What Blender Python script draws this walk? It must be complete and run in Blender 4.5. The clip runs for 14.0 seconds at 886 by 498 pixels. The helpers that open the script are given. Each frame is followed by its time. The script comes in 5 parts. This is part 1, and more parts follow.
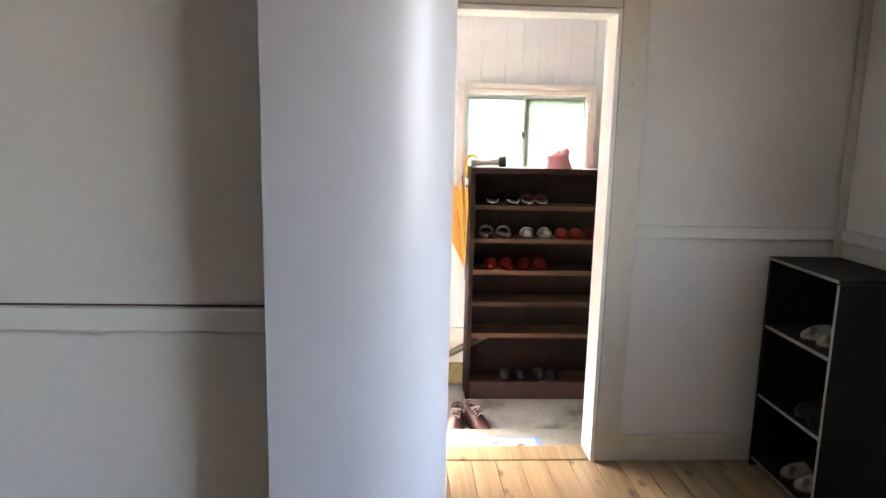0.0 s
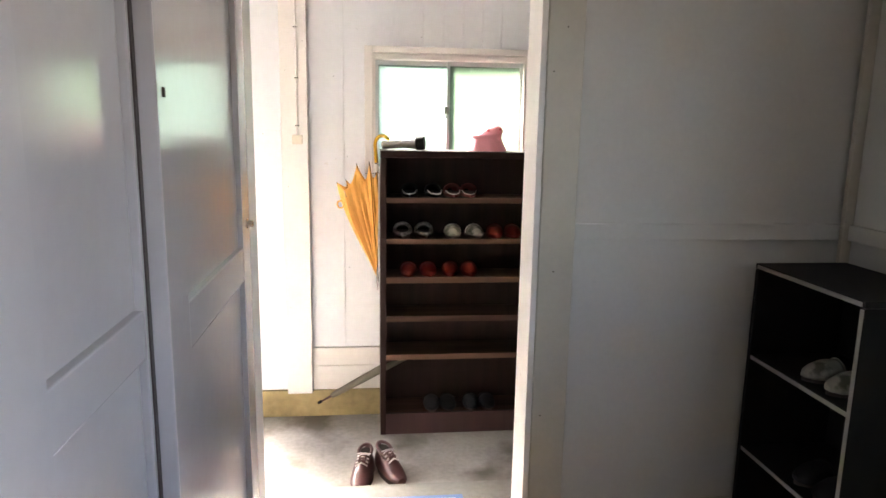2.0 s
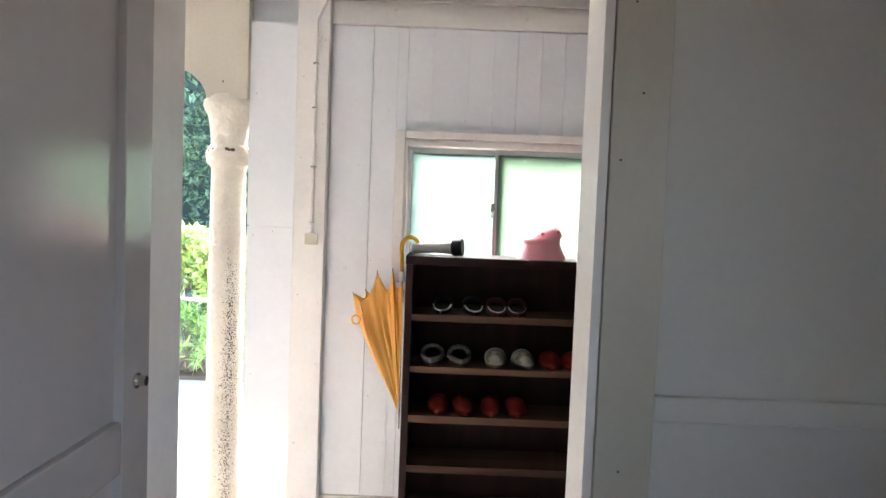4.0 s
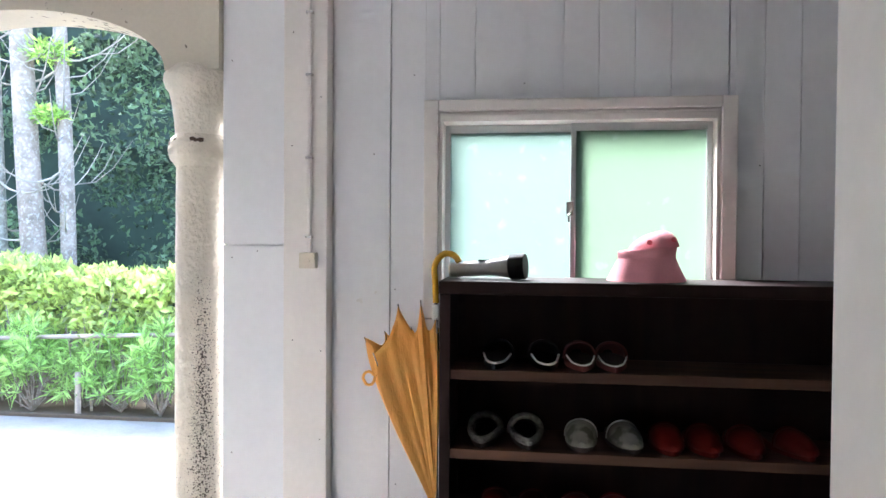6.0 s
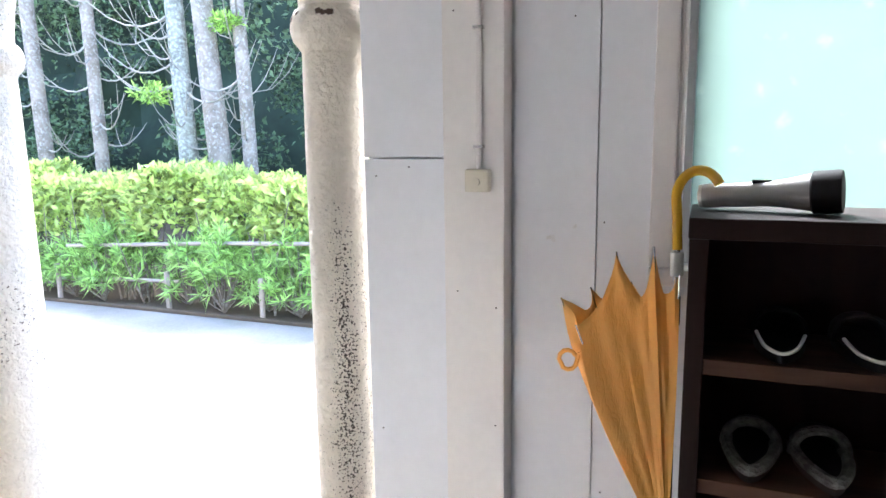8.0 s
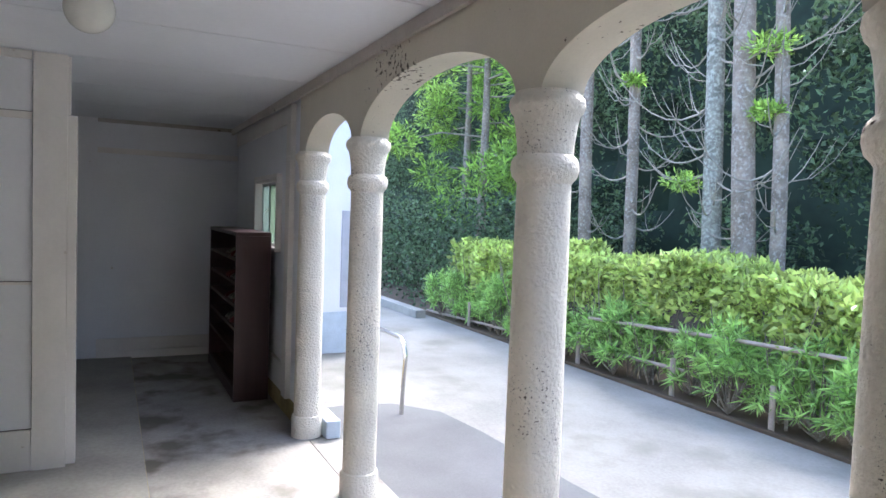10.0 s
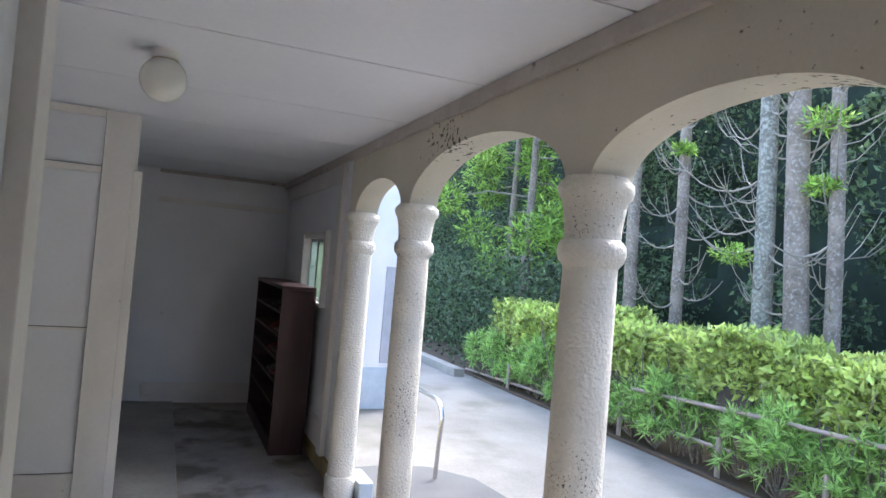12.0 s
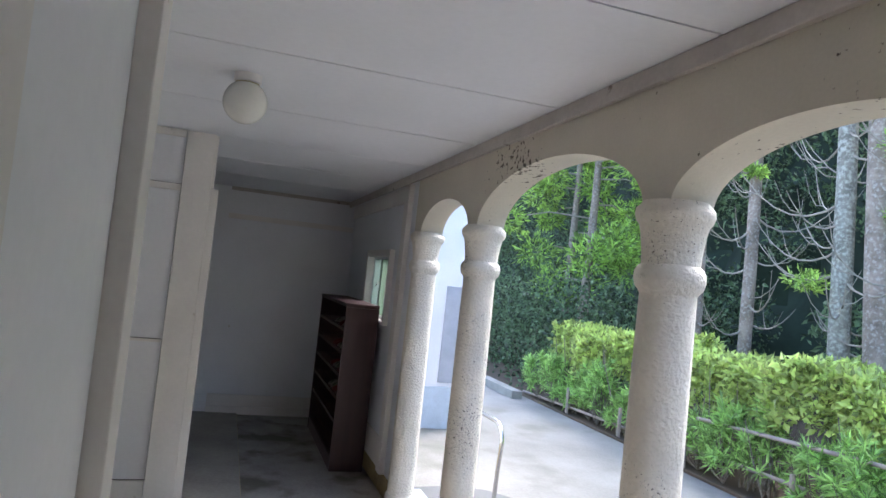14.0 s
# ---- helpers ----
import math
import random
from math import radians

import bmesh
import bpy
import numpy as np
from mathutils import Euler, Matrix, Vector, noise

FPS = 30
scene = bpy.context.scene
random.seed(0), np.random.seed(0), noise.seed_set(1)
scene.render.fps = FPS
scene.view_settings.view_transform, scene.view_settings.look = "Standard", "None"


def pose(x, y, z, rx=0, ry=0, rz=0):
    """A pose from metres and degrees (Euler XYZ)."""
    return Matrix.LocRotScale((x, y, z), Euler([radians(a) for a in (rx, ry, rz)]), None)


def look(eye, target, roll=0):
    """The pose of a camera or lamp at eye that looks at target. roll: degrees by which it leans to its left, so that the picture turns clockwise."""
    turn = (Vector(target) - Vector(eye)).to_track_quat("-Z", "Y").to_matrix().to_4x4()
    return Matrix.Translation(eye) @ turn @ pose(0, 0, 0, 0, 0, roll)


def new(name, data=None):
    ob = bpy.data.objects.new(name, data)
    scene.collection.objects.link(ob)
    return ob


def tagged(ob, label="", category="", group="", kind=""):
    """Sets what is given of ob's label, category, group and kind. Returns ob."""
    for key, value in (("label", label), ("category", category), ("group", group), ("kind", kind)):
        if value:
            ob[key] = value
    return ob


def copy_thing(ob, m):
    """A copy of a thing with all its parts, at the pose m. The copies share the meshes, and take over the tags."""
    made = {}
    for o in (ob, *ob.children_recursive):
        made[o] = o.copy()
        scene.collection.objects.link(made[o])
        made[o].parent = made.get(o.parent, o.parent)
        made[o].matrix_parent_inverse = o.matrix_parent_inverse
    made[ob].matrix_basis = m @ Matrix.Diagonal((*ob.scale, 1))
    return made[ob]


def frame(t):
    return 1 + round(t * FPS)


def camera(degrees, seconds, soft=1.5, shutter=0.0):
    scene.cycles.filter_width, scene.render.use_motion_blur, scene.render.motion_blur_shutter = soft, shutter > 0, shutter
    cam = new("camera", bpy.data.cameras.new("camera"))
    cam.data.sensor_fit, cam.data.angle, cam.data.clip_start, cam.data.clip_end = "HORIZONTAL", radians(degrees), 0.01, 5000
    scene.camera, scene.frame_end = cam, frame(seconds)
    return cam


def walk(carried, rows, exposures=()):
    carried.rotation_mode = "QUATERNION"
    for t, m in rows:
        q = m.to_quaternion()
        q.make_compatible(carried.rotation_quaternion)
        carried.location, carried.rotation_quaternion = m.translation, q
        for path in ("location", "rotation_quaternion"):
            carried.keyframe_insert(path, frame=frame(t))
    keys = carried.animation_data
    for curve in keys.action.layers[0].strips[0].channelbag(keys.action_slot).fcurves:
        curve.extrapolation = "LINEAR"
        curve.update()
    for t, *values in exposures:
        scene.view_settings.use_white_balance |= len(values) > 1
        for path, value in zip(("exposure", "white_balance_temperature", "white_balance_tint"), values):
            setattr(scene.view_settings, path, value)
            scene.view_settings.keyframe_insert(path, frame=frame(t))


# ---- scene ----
cam = camera(67.0, 14.0)
PATH = [
    (0, (0.184, 1.166, 1.54), (0.291, 3.134, 1.199), 1.3),
    (0.5, (0.304, 1.331, 1.478), (0.482, 3.298, 1.167), 1.8),
    (1, (0.402, 1.512, 1.495), (0.563, 3.479, 1.171), 2.9),
    (1.5, (0.455, 1.694, 1.483), (0.615, 3.655, 1.122), 2.3),
    (2, (0.5, 1.917, 1.468), (0.722, 3.871, 1.104), 1.0),
    (2.5, (0.549, 2.083, 1.469), (0.727, 4.058, 1.207), 0.6),
    (3, (0.665, 2.261, 1.508), (0.729, 4.252, 1.336), 2.3),
    (3.5, (0.689, 2.409, 1.513), (0.716, 4.405, 1.382), 2.6),
    (5.8, (0.794, 3.377, 1.466), (0.579, 5.364, 1.423), 0.6),
    (6, (0.766, 3.462, 1.455), (0.533, 5.448, 1.42), 0.4),
    (6.5, (0.76, 3.648, 1.474), (0.575, 5.637, 1.382), -2.0),
    (7, (0.75, 3.816, 1.471), (0.617, 5.809, 1.364), -0.2),
    (7.5, (0.668, 3.942, 1.48), (0.405, 5.912, 1.28), 0.5),
    (8, (0.578, 4.058, 1.469), (-0.142, 5.896, 1.144), -0.8),
    (8.5, (0.521, 4.088, 1.471), (-0.675, 5.653, 1.124), 0.1),
    (9, (0.492, 4.122, 1.487), (-1.051, 5.36, 1.187), 1.6),
    (9.2, (0.485, 4.127, 1.494), (-1.144, 5.253, 1.218), 1.7),
    (11.3, (0.495, 4.121, 1.623), (-1.344, 4.906, 1.673), 4.1),
    (11.5, (0.5, 4.119, 1.623), (-1.341, 4.899, 1.674), 4.3),
    (12, (0.497, 4.108, 1.631), (-1.35, 4.875, 1.681), 4.8),
    (12.5, (0.499, 4.097, 1.639), (-1.355, 4.846, 1.7), 5.5),
    (13, (0.496, 4.091, 1.641), (-1.344, 4.872, 1.712), 6.3),
    (13.5, (0.485, 4.078, 1.639), (-1.372, 4.818, 1.714), 6.5),
    (14, (0.476, 4.054, 1.636), (-1.428, 4.657, 1.727), 6.1),
]
EXPOSURES = [(0, 5.85, 7000, 15), (1.0, 5.6, 7000, 15), (1.8, 5.45, 6900, 15), (3.7, 5.05, 6400, 14), (5.8, 4.45, 5850, 13), (7.5, 4.35, 5850, 13), (8.3, 4.1, 5850, 13), (9.0, 3.4, 5850, 13), (9.2, 3.3, 5850, 13), (11.3, 2.95, 5950, 13), (14.0, 2.95, 5950, 13)]
walk(cam, [(t, look(eye, target, roll)) for t, eye, target, roll in PATH], EXPOSURES)

# ---- light ----
world = bpy.data.worlds.new("overcast_sky")
scene.world = world
world.use_nodes = True
wn, wl = world.node_tree.nodes, world.node_tree.links
sky = wn.new("ShaderNodeTexSky")
sky.sky_type, sky.sun_disc = "NISHITA", False
sky.sun_elevation, sky.sun_rotation = radians(41), radians(-29)
sky.dust_density, sky.air_density, sky.ozone_density = 4.0, 1.0, 1.0
wl.new(sky.outputs[0], wn["Background"].inputs[0])
wn["Background"].inputs[1].default_value = 0.15
sun = new("sun", bpy.data.lights.new("sun", "SUN"))
sun.data.energy, sun.data.angle, sun.data.color = 3.2, radians(35), (1.0, 0.98, 0.94)
sun.matrix_world = look((-5, 9, 9), (0, 0, 0))


# ---- materials ----
def material(name, color, rough=0.6, metal=0.0, var=0.12, scale=6.0, fine=60.0, bump=0.1, coat=0.0, stain=None, stain_at=0.62, stain_scale=3.0, per_object=0.0, trans=0.0, spec=0.5, island=0.0, cluster=0.0, relief=0.01, blur=0.06, run=1.0, streak=None, band=None, patchy=0.9):
    """A painted, wooden or mineral surface: two scales of tone, fine relief, and stains with a shape of their own."""
    m = bpy.data.materials.new(name)
    m.use_nodes = True
    n, l = m.node_tree.nodes, m.node_tree.links
    b = n["Principled BSDF"]
    co = n.new("ShaderNodeTexCoord")
    def tex(sc, detail=5.0):
        t = n.new("ShaderNodeTexNoise")
        t.inputs["Scale"].default_value, t.inputs["Detail"].default_value = sc, detail
        l.new(co.outputs["Object"], t.inputs["Vector"])
        return t
    big, small = tex(scale), tex(fine)
    mixv = n.new("ShaderNodeMath"); mixv.operation = "MULTIPLY_ADD"
    l.new(small.outputs["Fac"], mixv.inputs[0]); mixv.inputs[1].default_value = 0.45
    l.new(big.outputs["Fac"], mixv.inputs[2])
    ramp = n.new("ShaderNodeMapRange")
    l.new(mixv.outputs[0], ramp.inputs[0])
    ramp.inputs[1].default_value, ramp.inputs[2].default_value = 0.45, 1.0
    ramp.inputs[3].default_value, ramp.inputs[4].default_value = 1.0 - var, 1.0 + var
    last = ramp.outputs[0]
    if per_object or island:
        src = n.new("ShaderNodeObjectInfo") if per_object else n.new("ShaderNodeNewGeometry")
        r = n.new("ShaderNodeMapRange")
        l.new(src.outputs["Random" if per_object else "Random Per Island"], r.inputs[0])
        k = per_object or island
        r.inputs[3].default_value, r.inputs[4].default_value = 1 - k, 1 + k
        mul = n.new("ShaderNodeMath"); mul.operation = "MULTIPLY"
        l.new(last, mul.inputs[0]); l.new(r.outputs[0], mul.inputs[1])
        last = mul.outputs[0]
    col = n.new("ShaderNodeVectorMath"); col.operation = "SCALE"
    col.inputs[0].default_value = color
    l.new(last, col.inputs["Scale"])
    out = col.outputs[0]
    if stain:
        st = tex(stain_scale, 8.0)
        src = st.outputs["Fac"]
        if cluster:
            patch = tex(cluster, 3.0)
            drip = n.new("ShaderNodeMapping")
            drip.inputs["Scale"].default_value = (1, 1, run)
            l.new(co.outputs["Object"], drip.inputs[0]); l.new(drip.outputs[0], patch.inputs["Vector"])
            gate = n.new("ShaderNodeMath"); gate.operation = "MULTIPLY_ADD"
            l.new(patch.outputs["Fac"], gate.inputs[0]); gate.inputs[1].default_value = patchy
            l.new(src, gate.inputs[2]); src = gate.outputs[0]
        if streak:
            flat, far, add = n.new("ShaderNodeVectorMath"), n.new("ShaderNodeVectorMath"), n.new("ShaderNodeMath")
            flat.operation = "MULTIPLY"; flat.inputs[1].default_value = (1, 1, 0)
            far.operation = "DISTANCE"; far.inputs[1].default_value = (streak[0], streak[1], 0)
            l.new(co.outputs["Object"], flat.inputs[0]); l.new(flat.outputs[0], far.inputs[0])
            run_at = n.new("ShaderNodeMapRange")
            l.new(far.outputs["Value"], run_at.inputs[0])
            run_at.inputs[1].default_value, run_at.inputs[2].default_value, run_at.inputs[3].default_value, run_at.inputs[4].default_value = 0.0, 0.05, 0.15, 0.0
            l.new(src, add.inputs[0]); l.new(run_at.outputs[0], add.inputs[1])
            src = add.outputs[0]
        if band:
            sep, lo, hi = n.new("ShaderNodeSeparateXYZ"), n.new("ShaderNodeMapRange"), n.new("ShaderNodeMapRange")
            l.new(co.outputs["Object"], sep.inputs[0])
            for edge, out_z, in_z in ((lo, band[0], band[0] + band[2]), (hi, band[1], band[1] - band[2])):
                l.new(sep.outputs["Z"], edge.inputs[0])
                edge.inputs[1].default_value, edge.inputs[2].default_value, edge.inputs[3].default_value, edge.inputs[4].default_value = out_z, in_z, -0.25, 0.0
                far_off = n.new("ShaderNodeMath")
                l.new(src, far_off.inputs[0]); l.new(edge.outputs[0], far_off.inputs[1])
                src = far_off.outputs[0]
        sr = n.new("ShaderNodeMapRange")
        l.new(src, sr.inputs[0])
        sr.inputs[1].default_value, sr.inputs[2].default_value = stain_at, stain_at + blur
        mx = n.new("ShaderNodeMix"); mx.data_type = "RGBA"
        l.new(sr.outputs[0], mx.inputs[0]); l.new(out, mx.inputs[6])
        mx.inputs[7].default_value = (*stain, 1)
        out = mx.outputs[2]
    l.new(out, b.inputs["Base Color"])
    b.inputs["Roughness"].default_value, b.inputs["Metallic"].default_value = rough, metal
    b.inputs["Coat Weight"].default_value = coat
    b.inputs["Coat Roughness"].default_value = 0.12
    b.inputs["Specular IOR Level"].default_value = spec
    b.inputs["Transmission Weight"].default_value = trans
    if bump:
        bp = n.new("ShaderNodeBump")
        bp.inputs["Strength"].default_value, bp.inputs["Distance"].default_value = bump, relief
        l.new(mixv.outputs[0], bp.inputs["Height"])
        l.new(bp.outputs[0], b.inputs["Normal"])
    return m


def wood_material(name, dark, light, rough=0.5, along="y", ring=14.0, per_object=0.15, coat=0.0, knots=0.0, spec=0.5):
    m = bpy.data.materials.new(name)
    m.use_nodes = True
    n, l = m.node_tree.nodes, m.node_tree.links
    b = n["Principled BSDF"]
    co, mp = n.new("ShaderNodeTexCoord"), n.new("ShaderNodeMapping")
    l.new(co.outputs["Object"], mp.inputs[0])
    mp.inputs["Scale"].default_value = {"x": (0.8, ring, ring), "y": (ring, 0.8, ring), "z": (ring, ring, 0.8)}[along]
    info, off = n.new("ShaderNodeObjectInfo"), n.new("ShaderNodeVectorMath")
    off.operation = "SCALE"; off.inputs[0].default_value = (7, 3, 5)
    l.new(info.outputs["Random"], off.inputs["Scale"]); l.new(off.outputs[0], mp.inputs["Location"])
    t = n.new("ShaderNodeTexNoise")
    t.inputs["Scale"].default_value, t.inputs["Detail"].default_value, t.inputs["Distortion"].default_value = 1.6, 7, 0.6
    l.new(mp.outputs[0], t.inputs[0])
    cr = n.new("ShaderNodeValToRGB")
    cr.color_ramp.elements[0].position, cr.color_ramp.elements[1].position = 0.3, 0.72
    cr.color_ramp.elements[0].color, cr.color_ramp.elements[1].color = (*dark, 1), (*light, 1)
    l.new(t.outputs["Fac"], cr.inputs[0])
    r = n.new("ShaderNodeMapRange")
    l.new(info.outputs["Random"], r.inputs[0])
    r.inputs[3].default_value, r.inputs[4].default_value = 1 - per_object, 1 + per_object
    sc = n.new("ShaderNodeVectorMath"); sc.operation = "SCALE"
    l.new(cr.outputs[0], sc.inputs[0]); l.new(r.outputs[0], sc.inputs["Scale"])
    out = sc.outputs[0]
    if knots:
        k, km = n.new("ShaderNodeTexVoronoi"), n.new("ShaderNodeMapping")
        l.new(co.outputs["Object"], km.inputs[0]); l.new(off.outputs[0], km.inputs["Location"])
        km.inputs["Scale"].default_value = (9.0, 5.0, 1.0)
        l.new(km.outputs[0], k.inputs["Vector"]); k.inputs["Scale"].default_value = 1.0
        kr = n.new("ShaderNodeMapRange")
        l.new(k.outputs["Distance"], kr.inputs[0])
        kr.inputs[1].default_value, kr.inputs[2].default_value, kr.inputs[3].default_value, kr.inputs[4].default_value = 0.1, 0.2, knots, 0.0
        mx = n.new("ShaderNodeMix"); mx.data_type = "RGBA"
        l.new(kr.outputs[0], mx.inputs[0]); l.new(out, mx.inputs[6]); mx.inputs[7].default_value = (0.07, 0.035, 0.015, 1)
        out = mx.outputs[2]
    l.new(out, b.inputs["Base Color"])
    b.inputs["Roughness"].default_value, b.inputs["Coat Weight"].default_value, b.inputs["Specular IOR Level"].default_value = rough, coat, spec
    bp = n.new("ShaderNodeBump"); bp.inputs["Strength"].default_value, bp.inputs["Distance"].default_value = 0.15, 0.004
    l.new(t.outputs["Fac"], bp.inputs["Height"]); l.new(bp.outputs[0], b.inputs["Normal"])
    return m


def leaf_material(name, color, var=0.45, rough=0.45):
    """Leaves: each its own green, with some light through them."""
    m = material(name, color, rough, var=0.1, island=var, bump=0, scale=0.6, fine=4)
    n, l = m.node_tree.nodes, m.node_tree.links
    b = n["Principled BSDF"]
    tr, mix = n.new("ShaderNodeBsdfTranslucent"), n.new("ShaderNodeMixShader")
    l.new(b.inputs["Base Color"].links[0].from_socket, tr.inputs[0])
    mix.inputs[0].default_value = 0.35
    l.new(b.outputs[0], mix.inputs[1]); l.new(tr.outputs[0], mix.inputs[2])
    l.new(mix.outputs[0], n["Material Output"].inputs[0])
    return m


WHITE = material("white_painted_boards", (0.78, 0.78, 0.8), 0.45, var=0.05, scale=2, fine=40, bump=0.06, stain=(0.55, 0.5, 0.42), stain_at=0.74, stain_scale=9, per_object=0.015)
TRIM = material("cream_painted_trim", (0.77, 0.73, 0.69), 0.45, var=0.07, scale=3, fine=50, bump=0.08, stain=(0.4, 0.32, 0.24), stain_at=0.73, stain_scale=14)
ROOM = material("pale_room_wall", (0.63, 0.615, 0.575), 0.6, var=0.06, scale=1.5, fine=70, bump=0.05)
ROOMTRIM = material("room_casing_paint", (0.52, 0.48, 0.39), 0.45, var=0.08, scale=3, fine=60, bump=0.05)
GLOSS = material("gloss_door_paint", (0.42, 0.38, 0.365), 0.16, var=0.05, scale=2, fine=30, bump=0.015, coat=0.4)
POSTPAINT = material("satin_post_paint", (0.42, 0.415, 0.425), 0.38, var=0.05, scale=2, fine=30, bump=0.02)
CEIL = material("white_ceiling_board", (0.74, 0.75, 0.78), 0.6, var=0.05, scale=1.2, fine=30, bump=0.05)
CORNICE = material("grimy_cornice_paint", (0.47, 0.425, 0.385), 0.5, var=0.15, scale=4, fine=50, bump=0.08, stain=(0.16, 0.12, 0.09), stain_at=0.66, stain_scale=9)
PLASTER = material("stippled_cream_plaster", (0.74, 0.68, 0.58), 0.75, var=0.1, scale=4, fine=70, bump=1.0, relief=0.025, stain=(0.07, 0.045, 0.03), stain_at=1.2, stain_scale=120, cluster=2.6)
MOULD = [material("mouldy_cream_plaster", (0.72, 0.655, 0.55), 0.75, var=0.12, scale=4, fine=70, bump=1.0, relief=0.025, stain=(0.05, 0.035, 0.025), stain_at=edge, stain_scale=size, cluster=3.5, run=0.4, streak=at, band=band, patchy=0.4) for at, edge, size, band in (((-0.19, 5.373), 0.85, 190, (0.1, 1.44, 0.12)), ((-3.19, 5.352), 0.86, 100, (-0.1, 1.66, 0.2)))]
RINGMOULD = material("flaking_ring_plaster", (0.72, 0.655, 0.55), 0.75, var=0.12, scale=4, fine=70, bump=1.0, relief=0.025, stain=(0.09, 0.05, 0.03), stain_at=0.98, stain_scale=30, cluster=9.0, streak=(-0.19, 5.35), band=(1.715, 1.76, 0.015))
ARCH = material("smooth_cream_plaster", (0.6, 0.55, 0.45), 0.75, var=0.08, scale=2.5, fine=80, bump=0.25, stain=(0.08, 0.06, 0.045), stain_at=1.11, stain_scale=36, cluster=1.7)
CONCRETE = material("worn_porch_concrete", (0.32, 0.297, 0.265), 0.75, var=0.3, scale=3.5, fine=45, bump=0.25, stain=(0.13, 0.115, 0.09), stain_at=0.5, stain_scale=2.6, blur=0.14)
SLAB = material("raised_slab_concrete", (0.33, 0.31, 0.27), 0.7, var=0.25, scale=2.5, fine=40, bump=0.15)
STEP = material("grey_green_step_concrete", (0.27, 0.26, 0.23), 0.7, var=0.25, scale=2.5, fine=40, bump=0.15)
NOSE = material("yellowish_step_edge", (0.42, 0.36, 0.22), 0.7, var=0.25, scale=5, fine=40, bump=0.15)
FOOTING = material("brown_stained_footing", (0.36, 0.28, 0.13), 0.8, var=0.35, scale=3, fine=30, bump=0.2)
ASPHALT = material("grey_asphalt", (0.13, 0.128, 0.128), 0.9, var=0.25, scale=1.2, fine=90, bump=0.3)
DRIVE = material("pale_worn_driveway", (0.25, 0.236, 0.212), 0.9, var=0.25, scale=1.1, fine=45, bump=0.4, relief=0.02, stain=(0.17, 0.16, 0.135), stain_at=0.52, stain_scale=1.4, blur=0.2)
SOIL = material("forest_soil", (0.09, 0.065, 0.04), 0.95, var=0.35, scale=1.0, fine=20, bump=0.5)
FLOORWOOD = wood_material("knotty_pine", (0.19, 0.125, 0.066), (0.33, 0.23, 0.13), 0.35, "y", 18, 0.12, 0.2, 0.85)
CABINET = wood_material("dark_brown_laminate", (0.011, 0.0042, 0.0034), (0.024, 0.0095, 0.0075), 0.55, "z", 10, 0.1, spec=0.18)
SHELFWOOD = wood_material("worn_shelf_board", (0.024, 0.011, 0.008), (0.115, 0.062, 0.04), 0.55, "x", 10, 0.1, spec=0.2)
RED_BROWN = wood_material("reddish_brown_laminate", (0.045, 0.019, 0.02), (0.065, 0.03, 0.03), 0.45, "z", 8, 0.05)
BLACKRACK = material("black_laminate", (0.006, 0.0065, 0.007), 0.6, var=0.2, bump=0.03, spec=0.25)
EDGE = material("scuffed_edge_strip", (0.22, 0.21, 0.2), 0.5, var=0.2)
ALU = material("window_aluminium", (0.6, 0.61, 0.62), 0.35, metal=0.85, var=0.06, bump=0.02)
STEEL = material("stainless_steel", (0.62, 0.6, 0.57), 0.25, metal=1.0, var=0.05, bump=0.02)
BARK = material("lichen_grey_bark", (0.22, 0.185, 0.15), 0.9, var=0.45, scale=5, fine=26, bump=1.0, stain=(0.36, 0.34, 0.305), stain_at=0.5, stain_scale=28, blur=0.2)
BARK_BLUE = material("lichen_green_bark", (0.2, 0.2, 0.17), 0.9, var=0.45, scale=5, fine=26, bump=1.0, stain=(0.36, 0.38, 0.33), stain_at=0.46, stain_scale=26, blur=0.2)
TWIG = material("bare_grey_branch", (0.27, 0.25, 0.21), 0.9, var=0.2, bump=0.3)
HEDGE_LEAF = leaf_material("bright_hedge_leaf", (0.46, 0.57, 0.17), 0.55)
SPIKY_LEAF = leaf_material("long_shrub_leaf", (0.36, 0.56, 0.17), 0.55)
CONIFER_LEAF = leaf_material("light_conifer_spray", (0.27, 0.44, 0.09), 0.7)
DARK_LEAF = leaf_material("dark_forest_leaf", (0.09, 0.145, 0.07), 0.8)
GLOBE = material("milk_glass_globe", (0.78, 0.76, 0.7), 0.15, var=0.05, bump=0, stain=(0.5, 0.45, 0.36), stain_at=0.66, stain_scale=9)
PLASTIC = material("ivory_plastic", (0.66, 0.6, 0.48), 0.4, var=0.05, bump=0.02)
ORANGE = leaf_material("orange_umbrella_cloth", (0.97, 0.56, 0.13), 0.02, 0.5)
crease, ridge = ORANGE.node_tree.nodes.new("ShaderNodeTexNoise"), ORANGE.node_tree.nodes.new("ShaderNodeBump")
crease.inputs["Scale"].default_value, crease.inputs["Detail"].default_value, crease.inputs["Distortion"].default_value = 22, 3, 1.2
ridge.inputs["Strength"].default_value, ridge.inputs["Distance"].default_value = 0.25, 0.01
ORANGE.node_tree.links.new(crease.outputs["Fac"], ridge.inputs["Height"])
ORANGE.node_tree.links.new(ridge.outputs[0], ORANGE.node_tree.nodes["Principled BSDF"].inputs["Normal"])
YELLOW = material("amber_plastic_handle", (0.6, 0.33, 0.02), 0.25, var=0.05, bump=0)
GREY_CLOTH = material("faded_umbrella_cloth", (0.2, 0.17, 0.13), 0.8, var=0.2)
